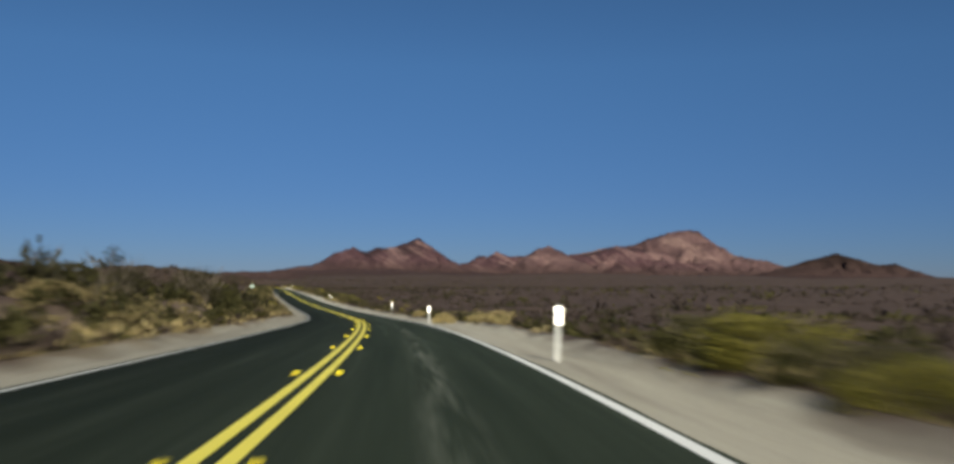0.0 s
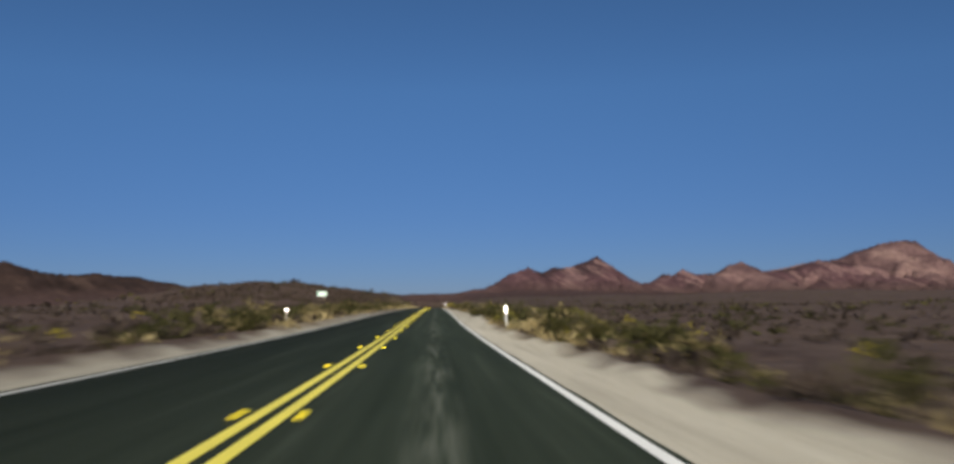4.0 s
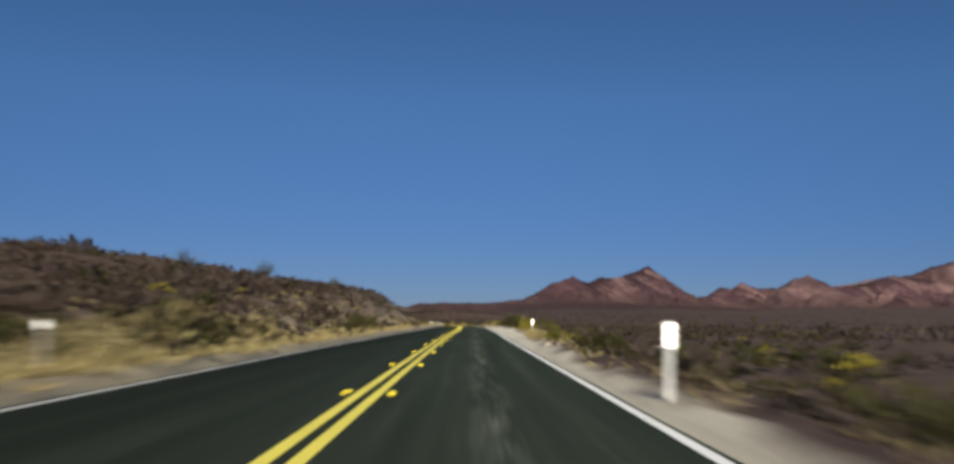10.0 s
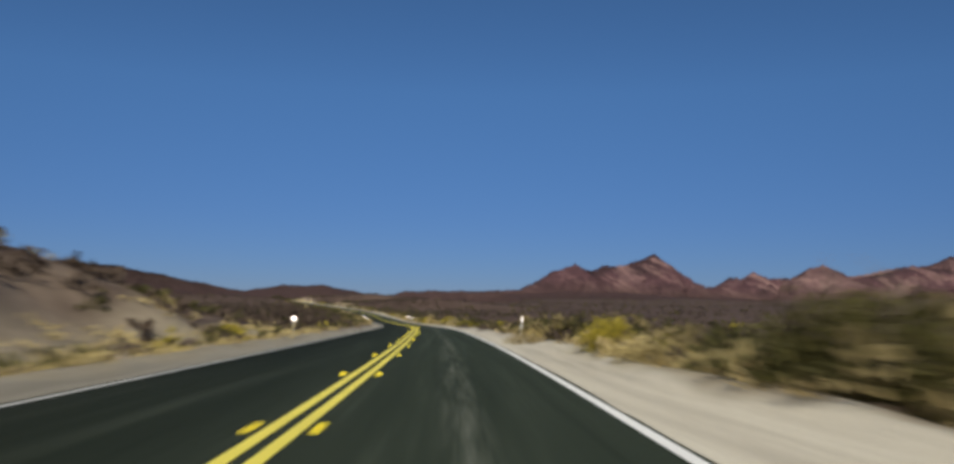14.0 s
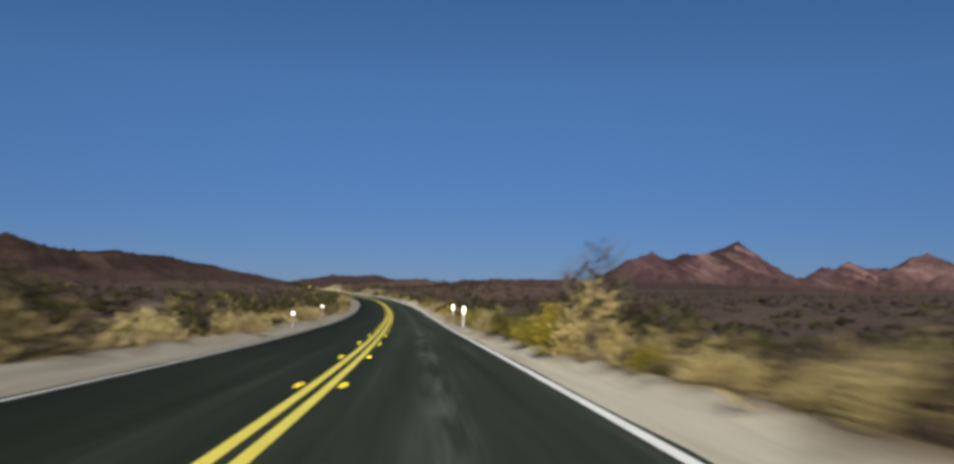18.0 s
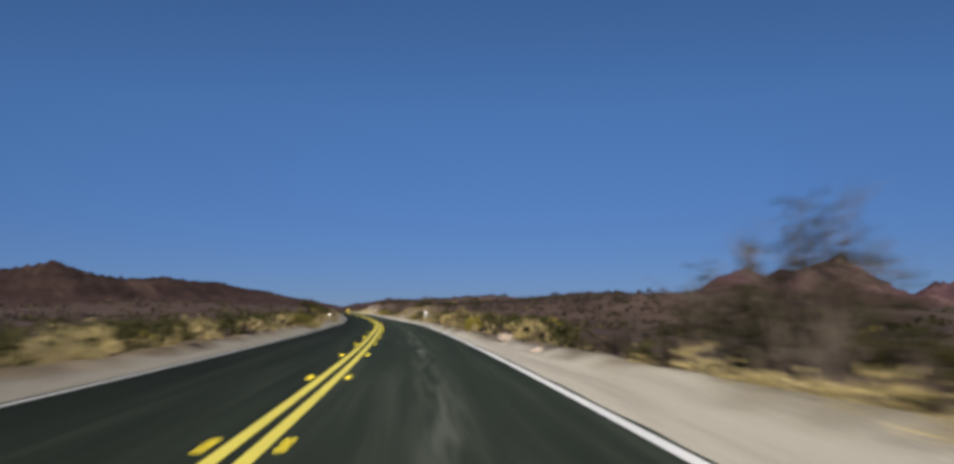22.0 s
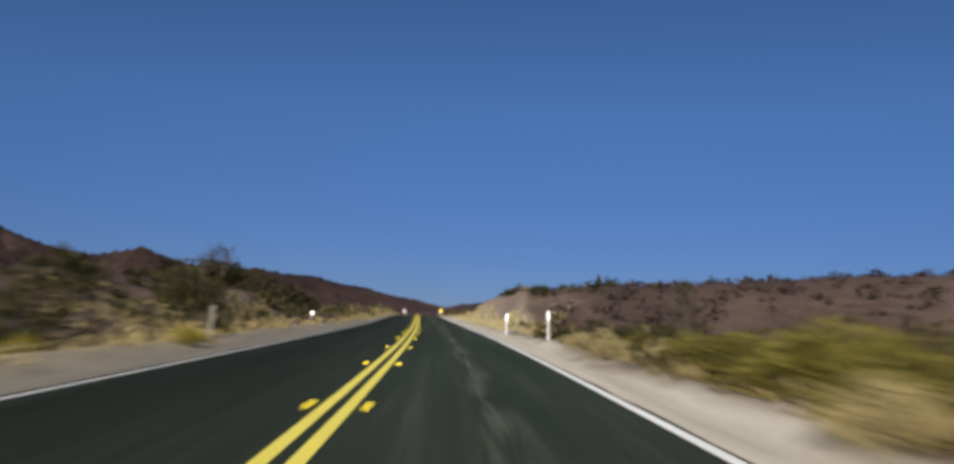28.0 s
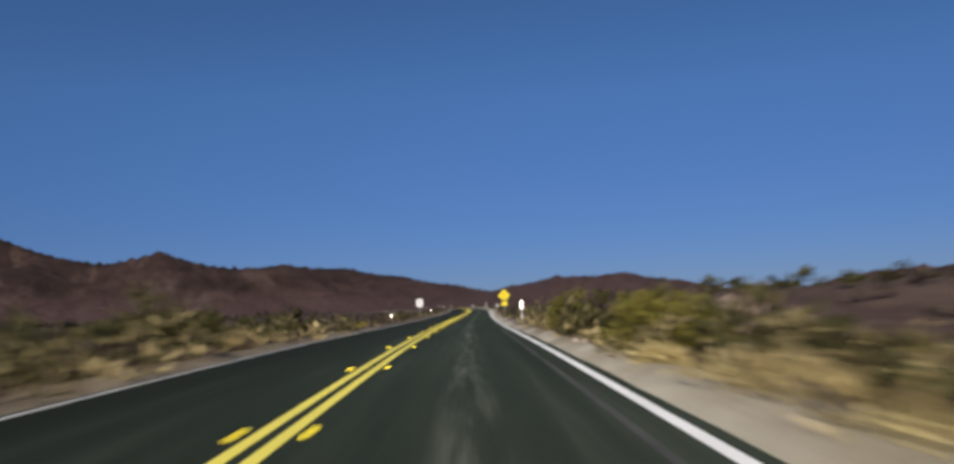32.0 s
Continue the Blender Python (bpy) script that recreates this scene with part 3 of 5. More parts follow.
def widen(s, l):
    """The asphalt's right edge runs further out in some stretches, and is a little ragged."""
    edge = np.interp(s, [55, 62, 95, 104, 760, 768, 790, 798, 1015, 1022, 1060, 1070], [0, 0.26, 0.24, 0, 0, 0.14, 0.12, 0, 0, 0.10, 0.10, 0]) + 0.025 * fbm(s / 1.7, 0 * s, 71, 3)
    return l + np.where(l > 3.7, edge, 0) + np.where(l < -3.7, 0.025 * fbm(s / 1.9, 0 * s + 5, 72, 3), 0)


def road_place(s, l):
    l = widen(s, l)
    return (*plan(s, l), at_road(rz_a, s) - cross_fall(s) * l)


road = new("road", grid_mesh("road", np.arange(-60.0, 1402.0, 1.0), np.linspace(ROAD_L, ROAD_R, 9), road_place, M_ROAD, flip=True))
tagged(road, "two-lane dark asphalt desert road with a worn pale seam", "road", kind="structure")
LANE_R, LANE_L = 3.585, -3.56


def line(name, centre, width, material, label):
    ob = new(name, strip(name, centre - width / 2, centre + width / 2, 0.006, material))
    ob.parent = road
    return tagged(ob, label)


line("centre_line", -0.132, 0.142, M_YELLOW, "solid yellow centre line")
line("centre_line", 0.132, 0.142, M_YELLOW, "solid yellow centre line")
line("edge_line", LANE_R, 0.145, M_WHITE, "solid white edge line")
line("edge_line", LANE_L, 0.115, M_FADED, "faded white edge line")


# an older, half blacked-out edge line
for s0, s1, l0 in ((38.0, 96.0, 3.22), (628.0, 668.0, 3.10), (985.0, 1062.0, 3.16)):
    ghost = new("old_edge_line", strip("old_edge_line", l0 - 0.05, l0 + 0.05, 0.004, M_GHOST, s0, s1))
    ghost.parent = road
    tagged(ghost, "faint older edge line, mostly blacked out")


# sealed cracks across the asphalt
for s0, skew in ((46.9, 0.5), (233.5, -0.4), (517.0, 0.6), (871.0, -0.5)):
    def crack(u, v, s0=s0, skew=skew):
        l = ROAD_L + 0.15 + (ROAD_R - ROAD_L - 0.3) * u
        st = s0 + skew * u + 0.10 * fbm(l * 1.3, 0 * l + s0, 61, 3) + 0.035 * v
        return (*plan(st, l), at_road(rz_a, st) + 0.004 - cross_fall(st) * l)
    seam = new("crack_seal", grid_mesh("crack_seal", np.linspace(0, 1, 60), np.array([-1.0, 1.0]), crack, M_SEAL, uv=False, flip=True))
    seam.parent = road
    tagged(seam, "thin pale sealed crack across the asphalt")


# ---- mesh helpers ----
def part(name, bm, material, parent=None, label=""):
    me = bpy.data.meshes.new(name)
    bm.to_mesh(me)
    bm.free()
    me.materials.append(material)
    ob = new(name, me)
    ob.parent = parent
    return tagged(ob, label)


def box_bm(x0, x1, y0, y1, z0, z1, bevel=0.0):
    bm = bmesh.new()
    bmesh.ops.create_cube(bm, size=1)
    for v in bm.verts:
        v.co = Vector(((x0 + x1) / 2 + v.co.x * (x1 - x0), (y0 + y1) / 2 + v.co.y * (y1 - y0), (z0 + z1) / 2 + v.co.z * (z1 - z0)))
    if bevel:
        bmesh.ops.bevel(bm, geom=bm.edges[:], offset=bevel, segments=2, affect="EDGES")
    return bm


def tube_bm(points, radii, sides=6):
    bm = bmesh.new()
    rings = []
    for i, p in enumerate(points):
        d = (Vector(points[min(i + 1, len(points) - 1)]) - Vector(points[max(i - 1, 0)])).normalized()
        u = d.orthogonal().normalized()
        w = d.cross(u)
        rings.append([bm.verts.new(Vector(p) + float(radii[i]) * (math.cos(q) * u + math.sin(q) * w)) for q in (2 * math.pi * j / sides for j in range(sides))])
    for r0, r1 in zip(rings, rings[1:]):
        for j in range(sides):
            bm.faces.new((r0[j], r0[(j + 1) % sides], r1[(j + 1) % sides], r1[j]))
    bm.faces.new(rings[-1])
    bm.faces.new(rings[0][::-1])
    return bm


def outline_bm(pts, y0, y1):
    """An upright plate with the outline pts (x, z), from y0 to y1."""
    bm = bmesh.new()
    a = [bm.verts.new((x, y0, z)) for x, z in pts]
    b = [bm.verts.new((x, y1, z)) for x, z in pts]
    bm.faces.new(a)
    bm.faces.new(b[::-1])
    for i in range(len(pts)):
        j = (i + 1) % len(pts)
        bm.faces.new((a[j], a[i], b[i], b[j]))
    bmesh.ops.recalc_face_normals(bm, faces=bm.faces[:])
    return bm


def place_at(s, l, dz=0.0, turn=0.0, on_ground=True, lean=0.0):
    x, y = plan(np.array([float(s)]), np.array([float(l)]))
    z = ground_z(np.array([float(s)]), np.array([float(l)]))[0] if on_ground else at_road(rz_a, s) - cross_fall(s) * l
    lean = lean if on_ground else lean + math.degrees(math.atan(cross_fall(s)))
    return pose(float(x[0]), float(y[0]), float(z) + dz, 0, lean, math.degrees(at_road(head_a, s)) + turn)


# ---- mountains ----
def mountain(name, label, peaks, material, foot, step, seed, gully=0.30, base=-14.0, apron=26.0, rugged=18.0, wander=30.0):
    """A ridge through the peaks (x, y, height, run of the slope per metre of fall), cut by gullies, with a gravel apron round its foot."""
    pk = np.array(peaks, float)
    xs = np.arange(pk[:, 0].min() - foot, pk[:, 0].max() + foot, step)
    ys = np.arange(pk[:, 1].min() - foot, pk[:, 1].max() + foot * 0.6, step)
    ridge = []
    for a0, a1 in zip(pk, pk[1:]):
        n = max(2, int(np.hypot(*(a1 - a0)[:2]) / (step * 1.6)))
        for t in np.arange(n) / n:
            q = a0 + (a1 - a0) * t
            q[2] -= min(9.0, np.hypot(*(a1 - a0)[:2]) * 0.05) * 4 * t * (1 - t) * 0.5
            ridge.append(q)
    ridge.append(pk[-1])
    crest = []

    def place(X, Y):
        wob = wander * fbm(X / 110, Y / 110, seed, 4), wander * fbm(X / 110, Y / 110, seed + 7, 4)
        z = np.full(X.shape, base)
        near = np.full(X.shape, 1e9)
        skirt = np.zeros(X.shape)
        for ax, ay, h, run in ridge:
            d0 = np.hypot(X - ax, Y - ay)
            soft = smooth(0, 120, d0)
            d = np.hypot(X + wob[0] * soft - ax, Y + wob[1] * soft - ay)
            fall = np.maximum(0, 1 - np.power(d / (run * (h - base)), 0.8))
            z = np.maximum(z, base + (h - base) * fall)
            near = np.minimum(near, d0)
            skirt = np.maximum(skirt, min(apron, 0.5 * (h - base)) * np.clip(1 - d0 / (foot * 0.97), 0, 1) ** 1.25)
        spur = 1 - np.abs(fbm(X / 58 + 0.8 * wob[0] / wander, Y / 90, seed + 3, 5, 0.58))
        rise = np.clip((z - base) / 45, 0, 1)
        z = z + rise * smooth(0, 70, near) * rugged * 2.2 * (spur - 0.72)
        fan = np.clip(1 - near / (foot * 0.97), 0, 1)
        z = np.maximum(z, base + skirt + 2.2 * fan * fbm(X / 60, Y / 60, seed + 19, 4))
        crest.append(np.exp(-near / 16.0))
        rim = np.minimum(np.minimum(X - xs[0], xs[-1] - X), np.minimum(Y - ys[0], ys[-1] - Y))
        return X, Y, base - 12 + (z - base + 12) * smooth(0, foot * 0.25, rim)
    ob = new(name, grid_mesh(name, xs, ys, place, material, uv=False))
    ob.data.attributes.new("crest", "FLOAT", "POINT").data.foreach_set("value", crest[0].ravel())
    return tagged(ob, label, "mountain")


mountain("mountain", "jagged red-brown desert mountain with pale tilted rock bands",
         [(-325, 1787, 2, 2.6), (-266, 1847, 26, 2.2), (-221, 1914, 60, 1.8), (-182, 1941, 75, 1.7), (-156, 2009, 66, 1.9), (-132, 2043, 79, 1.8), (-105, 2095, 80, 1.9), (-77, 2148, 91, 1.8), (-35, 2216, 112, 1.6), (-2, 2244, 90, 1.7), (34, 2285, 66, 1.9), (86, 2339, 36, 2.2)],
         M_ROCK_RED, 500, 5.5, 5, apron=44.0)
mountain("mountain", "low pale pink ridge behind a red mountain", [(-620, 2733, 4, 4), (-503, 2745, 29, 3), (-431, 2758, 42, 3), (-350, 2768, 49, 3)], M_ROCK_PALE, 260, 9.0, 15)
mountain("mountain", "small dark jagged ridge between two mountains",
         [(100, 2378, 44, 2.0), (139, 2386, 70, 1.7), (165, 2390, 66, 1.9), (190, 2395, 82, 1.7), (227, 2404, 68, 2.0), (262, 2409, 70, 2.2)], M_ROCK_RED, 260, 6.0, 25)
mountain("mountain", "smooth pale pink rounded rock hill",
         [(268, 2400, 66, 2.2), (315, 2410, 92, 2.0), (344, 2415, 100, 1.9), (383, 2430, 84, 2.1), (430, 2450, 56, 2.4)], M_ROCK_PALE, 420, 6.5, 27, rugged=7.0, apron=48.0)
mountain("mountain", "dark reddish ridge behind a pale hill",
         [(400, 2500, 70, 2.6), (454, 2520, 78, 2.4), (548, 2567, 98, 2.4), (587, 2595, 109, 2.3), (656, 2639, 104, 2.6), (760, 2660, 90, 3.0)], M_ROCK_RED, 420, 7.5, 29, apron=46.0)
mountain("mountain", "broad flat-topped reddish mountain with pale flanks",
         [(399, 2833, 80, 2.8), (525, 2826, 94, 2.6), (577, 2824, 106, 2.4), (634, 2819, 117, 2.3), (691, 2815, 120, 2.3), (745, 2812, 142, 2.1), (816, 2808, 166, 1.8), (850, 2805, 172, 1.7), (886, 2803, 175, 1.7), (915, 2802, 172, 1.7), (935, 2801, 152, 1.8), (957, 2801, 126, 2.0), (1039, 2798, 86, 2.4), (1152, 2794, 68, 2.8), (1230, 2790, 44, 3)],
         M_ROCK_PALE, 640, 8.5, 35, apron=52.0)
mountain("mountain", "dark brown rocky hill", [(924, 2160, 30, 3.4), (1004, 2154, 56, 2.6), (1077, 2149, 74, 2.4), (1134, 2147, 59, 2.6), (1182, 2145, 44, 3), (1231, 2142, 46, 3), (1344, 2138, 8, 5)], M_ROCK_DARK, 420, 8.0, 45, apron=34.0)
mountain("mountain", "long dark brown ridge with a small summit knob",
         [(-1900, 1600, 140, 2.6), (-1770, 1670, 143, 2.6), (-1638, 1742, 146, 2.4), (-1553, 1794, 109, 2.6), (-1483, 1833, 96, 2.6), (-1448, 1852, 103, 2.4), (-1410, 1872, 113, 2.2), (-1352, 1907, 89, 2.6), (-1291, 1941, 80, 2.8), (-1259, 1993, 85, 2.8), (-1215, 2100, 78, 3.0), (-1161, 2190, 62, 3.4), (-1110, 2290, 44, 4), (-1040, 2390, 26, 4.5)],
         M_ROCK_DARK, 360, 9.0, 55, rugged=4.0, wander=12.0)
mountain("mountain", "low rounded brown hill at the road's end", [(-700, 1634, 9, 5), (-661, 1654, 19, 5), (-625, 1674, 26, 4.8), (-573, 1702, 27, 4.8), (-532, 1726, 19, 5), (-480, 1760, 6, 6)], M_ROCK_DARK, 220, 7.0, 65, rugged=4.0, wander=12.0)
mountain("mountain", "brown rocky hill with pale outcrops near the road", [(-205, 1215, 12, 2.6), (-240, 1205, 11, 2.4), (-266, 1205, 11, 2.4), (-294, 1210, 10, 3), (-330, 1232, 3, 4)], M_ROCK_RED, 95, 3.2, 85, base=-6.0, apron=5.0, rugged=6.0, wander=14.0)
mountain("mountain", "low dark hill across the plain", [(-275, 1154, -5, 6), (-249, 1159, 0, 6), (-230, 1163, 3, 5), (-205, 1167, -3, 6)], M_ROCK_DARK, 90, 4.0, 75)

# ---- raised pavement markers ----
def prism_bm(lo, hi, z0, z1):
    """A truncated pyramid from the half sizes lo at z0 to the half sizes hi at z1."""
    bm = bmesh.new()
    corners = ((-1, -1), (1, -1), (1, 1), (-1, 1))
    a = [bm.verts.new((x * lo[0], y * lo[1], z0)) for x, y in corners]
    b = [bm.verts.new((x * hi[0], y * hi[1], z1)) for x, y in corners]
    for i in range(4):
        bm.faces.new((a[i], a[(i + 1) % 4], b[(i + 1) % 4], b[i]))
    bm.faces.new(b)
    bm.faces.new(a[::-1])
    return bm


def lens_bm(side):
    """The reflecting front or back of a marker, 2 mm proud of its sloping face."""
    bm = bmesh.new()
    quad = [(-0.053, -0.0535, 0.003), (0.053, -0.0535, 0.003), (0.049, -0.0472, 0.0225), (-0.049, -0.0472, 0.0225)]
    front = [bm.verts.new((x, y * side, z)) for x, y, z in quad]
    rear = [bm.verts.new((x, (y + 0.004) * side, z)) for x, y, z in quad]
    bm.faces.new(front)
    for i in range(4):
        j = (i + 1) % 4
        bm.faces.new((front[j], front[i], rear[i], rear[j]))
    bmesh.ops.recalc_face_normals(bm, faces=bm.faces[:])
    return bm


MARK_STEP, MARK_PHASE = 7.32, 3.49
first = part("pavement_marker", prism_bm((0.058, 0.052), (0.050, 0.044), 0.0, 0.025), M_AMBER)
part("lens", lens_bm(1), M_LENS, first, "bright amber lens")
part("lens", lens_bm(-1), M_LENS, first, "bright amber lens")
tagged(first, "amber raised reflective marker beside the yellow centre line", "road marker", "raised markers along the centre line")
stations = [MARK_PHASE + MARK_STEP * i for i in range(0, 147)]
spots = [(s, l) for s in stations for l in (-0.33, 0.33)]
first.matrix_basis = place_at(*spots[0], 0.001, on_ground=False)
for s, l in spots[1:]:
    copy_thing(first, place_at(s, l, 0.001, on_ground=False))
bm = bmesh.new()
for i in range(147, 190):
    for l in (-0.33, 0.33):
        far_one = prism_bm((0.058, 0.052), (0.050, 0.044), 0.0, 0.025)
        far_one.transform(place_at(MARK_PHASE + MARK_STEP * i, l, 0.001, on_ground=False))
        tmp = bpy.data.meshes.new("tmp"); far_one.to_mesh(tmp); far_one.free(); bm.from_mesh(tmp); bpy.data.meshes.remove(tmp)
far_marks = part("pavement_markers_far", bm, M_LENS)
tagged(far_marks, "amber raised reflective markers far along the centre line", "road marker", kind="stuff")


# ---- delineator posts ----
def delineator(body_mat, sheet_mat, label, height=1.12, band=0.34):
    root = new("delineator_post")
    # gently curved channel with a rounded top
    bm = bmesh.new()
    n, w, th = 8, 0.052, 0.012
    rows = []
    zs = [-0.25, 0.0, 0.3, height - 0.35, height - 0.08, height - 0.03, height - 0.008, height]
    for z in zs:
        sh = 1.0 if z < height - 0.07 else math.sqrt(max(0.05, 1 - ((z - height + 0.08) / 0.083) ** 2))
        ring = []
        for i in range(n + 1):
            u = -1 + 2 * i / n
            ring.append(bm.verts.new((u * w * sh, -0.022 * (1 - u * u), z)))
        for i in range(n, -1, -1):
            u = -1 + 2 * i / n
            ring.append(bm.verts.new((u * w * sh, -0.022 * (1 - u * u) + th, z)))
        rows.append(ring)
    m = len(rows[0])
    for a, b in zip(rows, rows[1:]):
        for i in range(m):
            bm.faces.new((a[i], a[(i + 1) % m], b[(i + 1) % m], b[i]))
    bm.faces.new(rows[-1])
    part("post_body", bm, body_mat, root)
    # sheet with shallow prism rows that look a little upwards
    rows_n = max(2, round(band / 0.055))
    z_lo, tall = height - 0.05 - band, band / rows_n
    prof = [(-0.025, z_lo)]
    for k in range(rows_n):
        prof += [(-0.027 - 0.27 * tall, z_lo + tall * k + 0.002), (-0.027, z_lo + tall * (k + 1))]
    prof.append((-0.025, z_lo + band + 0.002))
    bm = outline_bm(prof, -0.049, 0.049)
    bm.transform(Matrix.Rotation(math.radians(90), 4, "Z"))
    for v in bm.verts:
        v.co = Vector((-v.co.x, v.co.y, v.co.z))
    bmesh.ops.recalc_face_normals(bm, faces=bm.faces[:])
    sheet = part("reflector_sheet", bm, sheet_mat, root, "bright reflective sheet")
    bm = box_bm(-0.045, 0.045, 0.013, 0.018, height - 0.30, height - 0.12, 0.004)
    part("back_reflector", bm, sheet_mat, root, "small reflector on the back")
    bm = tube_bm([(0, -0.018, height - band - 0.075), (0, -0.030, height - band - 0.075)], [0.008, 0.008], 8)
    part("bolt", bm, M_GREY_POST, sheet, "zinc bolt head")
    return tagged(root, label, "road post", "delineator posts along the road")


M_POST_DULL = grain_mat("dusty_plastic", (0.22, 0.20, 0.165), (0.33, 0.30, 0.255), 2.0, 30, 0.6, 0.002, 0.3)
kinds = {
    "w": (delineator(M_POST, M_SHEET, "white flexible delineator post with a bright reflective head"), [
        (21.3, 4.35, 2), (60.4, 4.6, -1), (99.0, 6.4, 1), (172.0, 5.8, -2), (325, 4.25, 1), (388.4, 6.93, 2), (491, 6.5, 2), (614.8, 4.35, 2), (628.0, 4.65, -3), (793, 5.6, 2), (925.8, 5.4, -2), (938.6, 5.0, 1), (1071, 4.5, 0), (1180, 5.2, 1), (1228, 5.2, 0), (1268, 5.2, 2), (1330, 5.2, 0)]),
    "g": (delineator(M_POST_DULL, M_SHEET, "dusty brown delineator post with a small bright reflector", 0.92, 0.13), [
        (169, -5.7, 1), (327, -5.5, -2), (482, -5.5, 2), (614.6, -4.9, 2), (632, -4.9, -1), (786, 5.6, 3), (790, -5.0, 0), (943.5, -6.0, 2), (1105, -5.8, 0), (1150, -5.2, 2), (1212, -5.2, 0), (1262, -5.2, 1), (1318, -5.2, 0), (1372, 5.2, 0)]),
    "d": (delineator(M_POST_DULL, M_POST_DULL, "dusty tan delineator post whose reflector has worn dull", 0.95, 0.13), [(919, -5.6, 4)]),
}
for proto, spots_k in kinds.values():
    for i, (s, l, lean) in enumerate(spots_k):
        m = place_at(s, l, 0.0, random.uniform(-4, 4), lean=lean)
        if i == 0:
            proto.matrix_basis = m
        else:
            copy_thing(proto, m)


# ---- signs ----
def guide_sign(s, l):
    root = new("guide_sign")
    w, z0, z1 = 0.47, 1.92, 2.40
    board = part("board", box_bm(-w, w, -0.006, 0.006, z0, z1, 0.004), M_GREEN, root, "green reflective board")
    for nm, (x0, x1, a, b) in (("border_top", (-w + 0.02, w - 0.02, z1 - 0.045, z1 - 0.02)), ("border_bottom", (-w + 0.02, w - 0.02, z0 + 0.02, z0 + 0.045)),
                               ("border_side", (-w + 0.02, -w + 0.045, z0 + 0.047, z1 - 0.047)), ("border_side", (w - 0.045, w - 0.02, z0 + 0.047, z1 - 0.047))):
        part(nm, box_bm(x0, x1, -0.010, -0.0065, a, b), M_SHEET, board, "white border strip")
    for row, zc in enumerate((2.285, 2.16, 2.035)):
        x = -0.39
        rng = random.Random(7 + row)
        while x < 0.32:
            ln = rng.uniform(0.12, 0.3)
            part("legend_bar", box_bm(x, min(x + ln, 0.40), -0.010, -0.0065, zc - 0.042, zc + 0.042), M_SHEET, board, "white legend bar")
            x += ln + 0.03
    for x in (-0.28, 0.28):
        part("sign_post", box_bm(x - 0.04, x + 0.04, 0.008, 0.088, -0.5, 2.36, 0.006), M_WOOD, root, "weathered square wooden post")
    root.matrix_basis = place_at(s, l, 0.0, 4)
    return tagged(root, "green road sign with white lettering on two wooden posts", "road sign")


def warning_sign(s, l):
    root = new("warning_sign")
    d, zc = 0.66, 2.15
    def diamond(r, rnd, y0, y1):
        pts = []
        for k in range(4):
            c = math.pi / 2 * k
            for j in (-1, 0, 1):
                q = c + j * rnd / r
                rr = r - (rnd * 0.75 if j else rnd * 0.35)
                pts.append((math.sin(q) * rr, zc + math.cos(q) * rr))
        return outline_bm(pts, y0, y1)
    plate = part("plate", diamond(d, 0.05, -0.004, 0.004), M_SIGNYEL, root, "yellow reflective diamond plate")
    part("rim", diamond(d - 0.035, 0.05, -0.008, -0.0045), M_BLACK, plate, "thin black rim")
    part("face", diamond(d - 0.065, 0.05, -0.012, -0.0085), M_SIGNYEL, plate, "yellow reflective face")
    pts = [(-0.06, zc - 0.28), (0.06, zc - 0.28), (0.06, zc + 0.10), (0.17, zc + 0.10), (0.0, zc + 0.32), (-0.17, zc + 0.10), (-0.06, zc + 0.10)]
    part("symbol", outline_bm(pts, -0.016, -0.0125), M_BLACK, plate, "black symbol")
    part("plaque", box_bm(-0.30, 0.30, -0.012, -0.004, 1.08, 1.44, 0.004), M_SIGNYEL, root, "small yellow plaque")
    part("sign_post", box_bm(-0.03, 0.03, 0.006, 0.066, -0.5, 2.7, 0.004), M_GREY_POST, root, "steel post")
    root.matrix_basis = place_at(s, l, 0.0, 0)
    return tagged(root, "yellow diamond warning sign on a steel post beside the road", "road sign")


def white_sign(s, l):
    root = new("regulatory_sign")
    plate = part("plate", box_bm(-0.38, 0.38, -0.004, 0.004, 1.45, 2.40, 0.003), M_SIGN_WHITE, root, "white reflective plate")
    for x0, x1, z0, z1 in ((-0.26, 0.26, 2.16, 2.28), (-0.22, 0.22, 1.98, 2.10), (-0.2, -0.03, 1.56, 1.88), (0.03, 0.2, 1.56, 1.88)):
        part("legend_bar", box_bm(x0, x1, -0.008, -0.0045, z0, z1), M_BLACK, plate, "black legend bar")
    part("sign_post", box_bm(-0.03, 0.03, 0.006, 0.066, -0.5, 2.42, 0.004), M_GREY_POST, root, "steel post")
    root.matrix_basis = place_at(s, l, 0.0, 0)
    return tagged(root, "white rectangular road sign on a steel post beside the road", "road sign")


guide_sign(209.5, -9.42)
warning_sign(1116, 5.0)
white_sign(1136, -5.6)


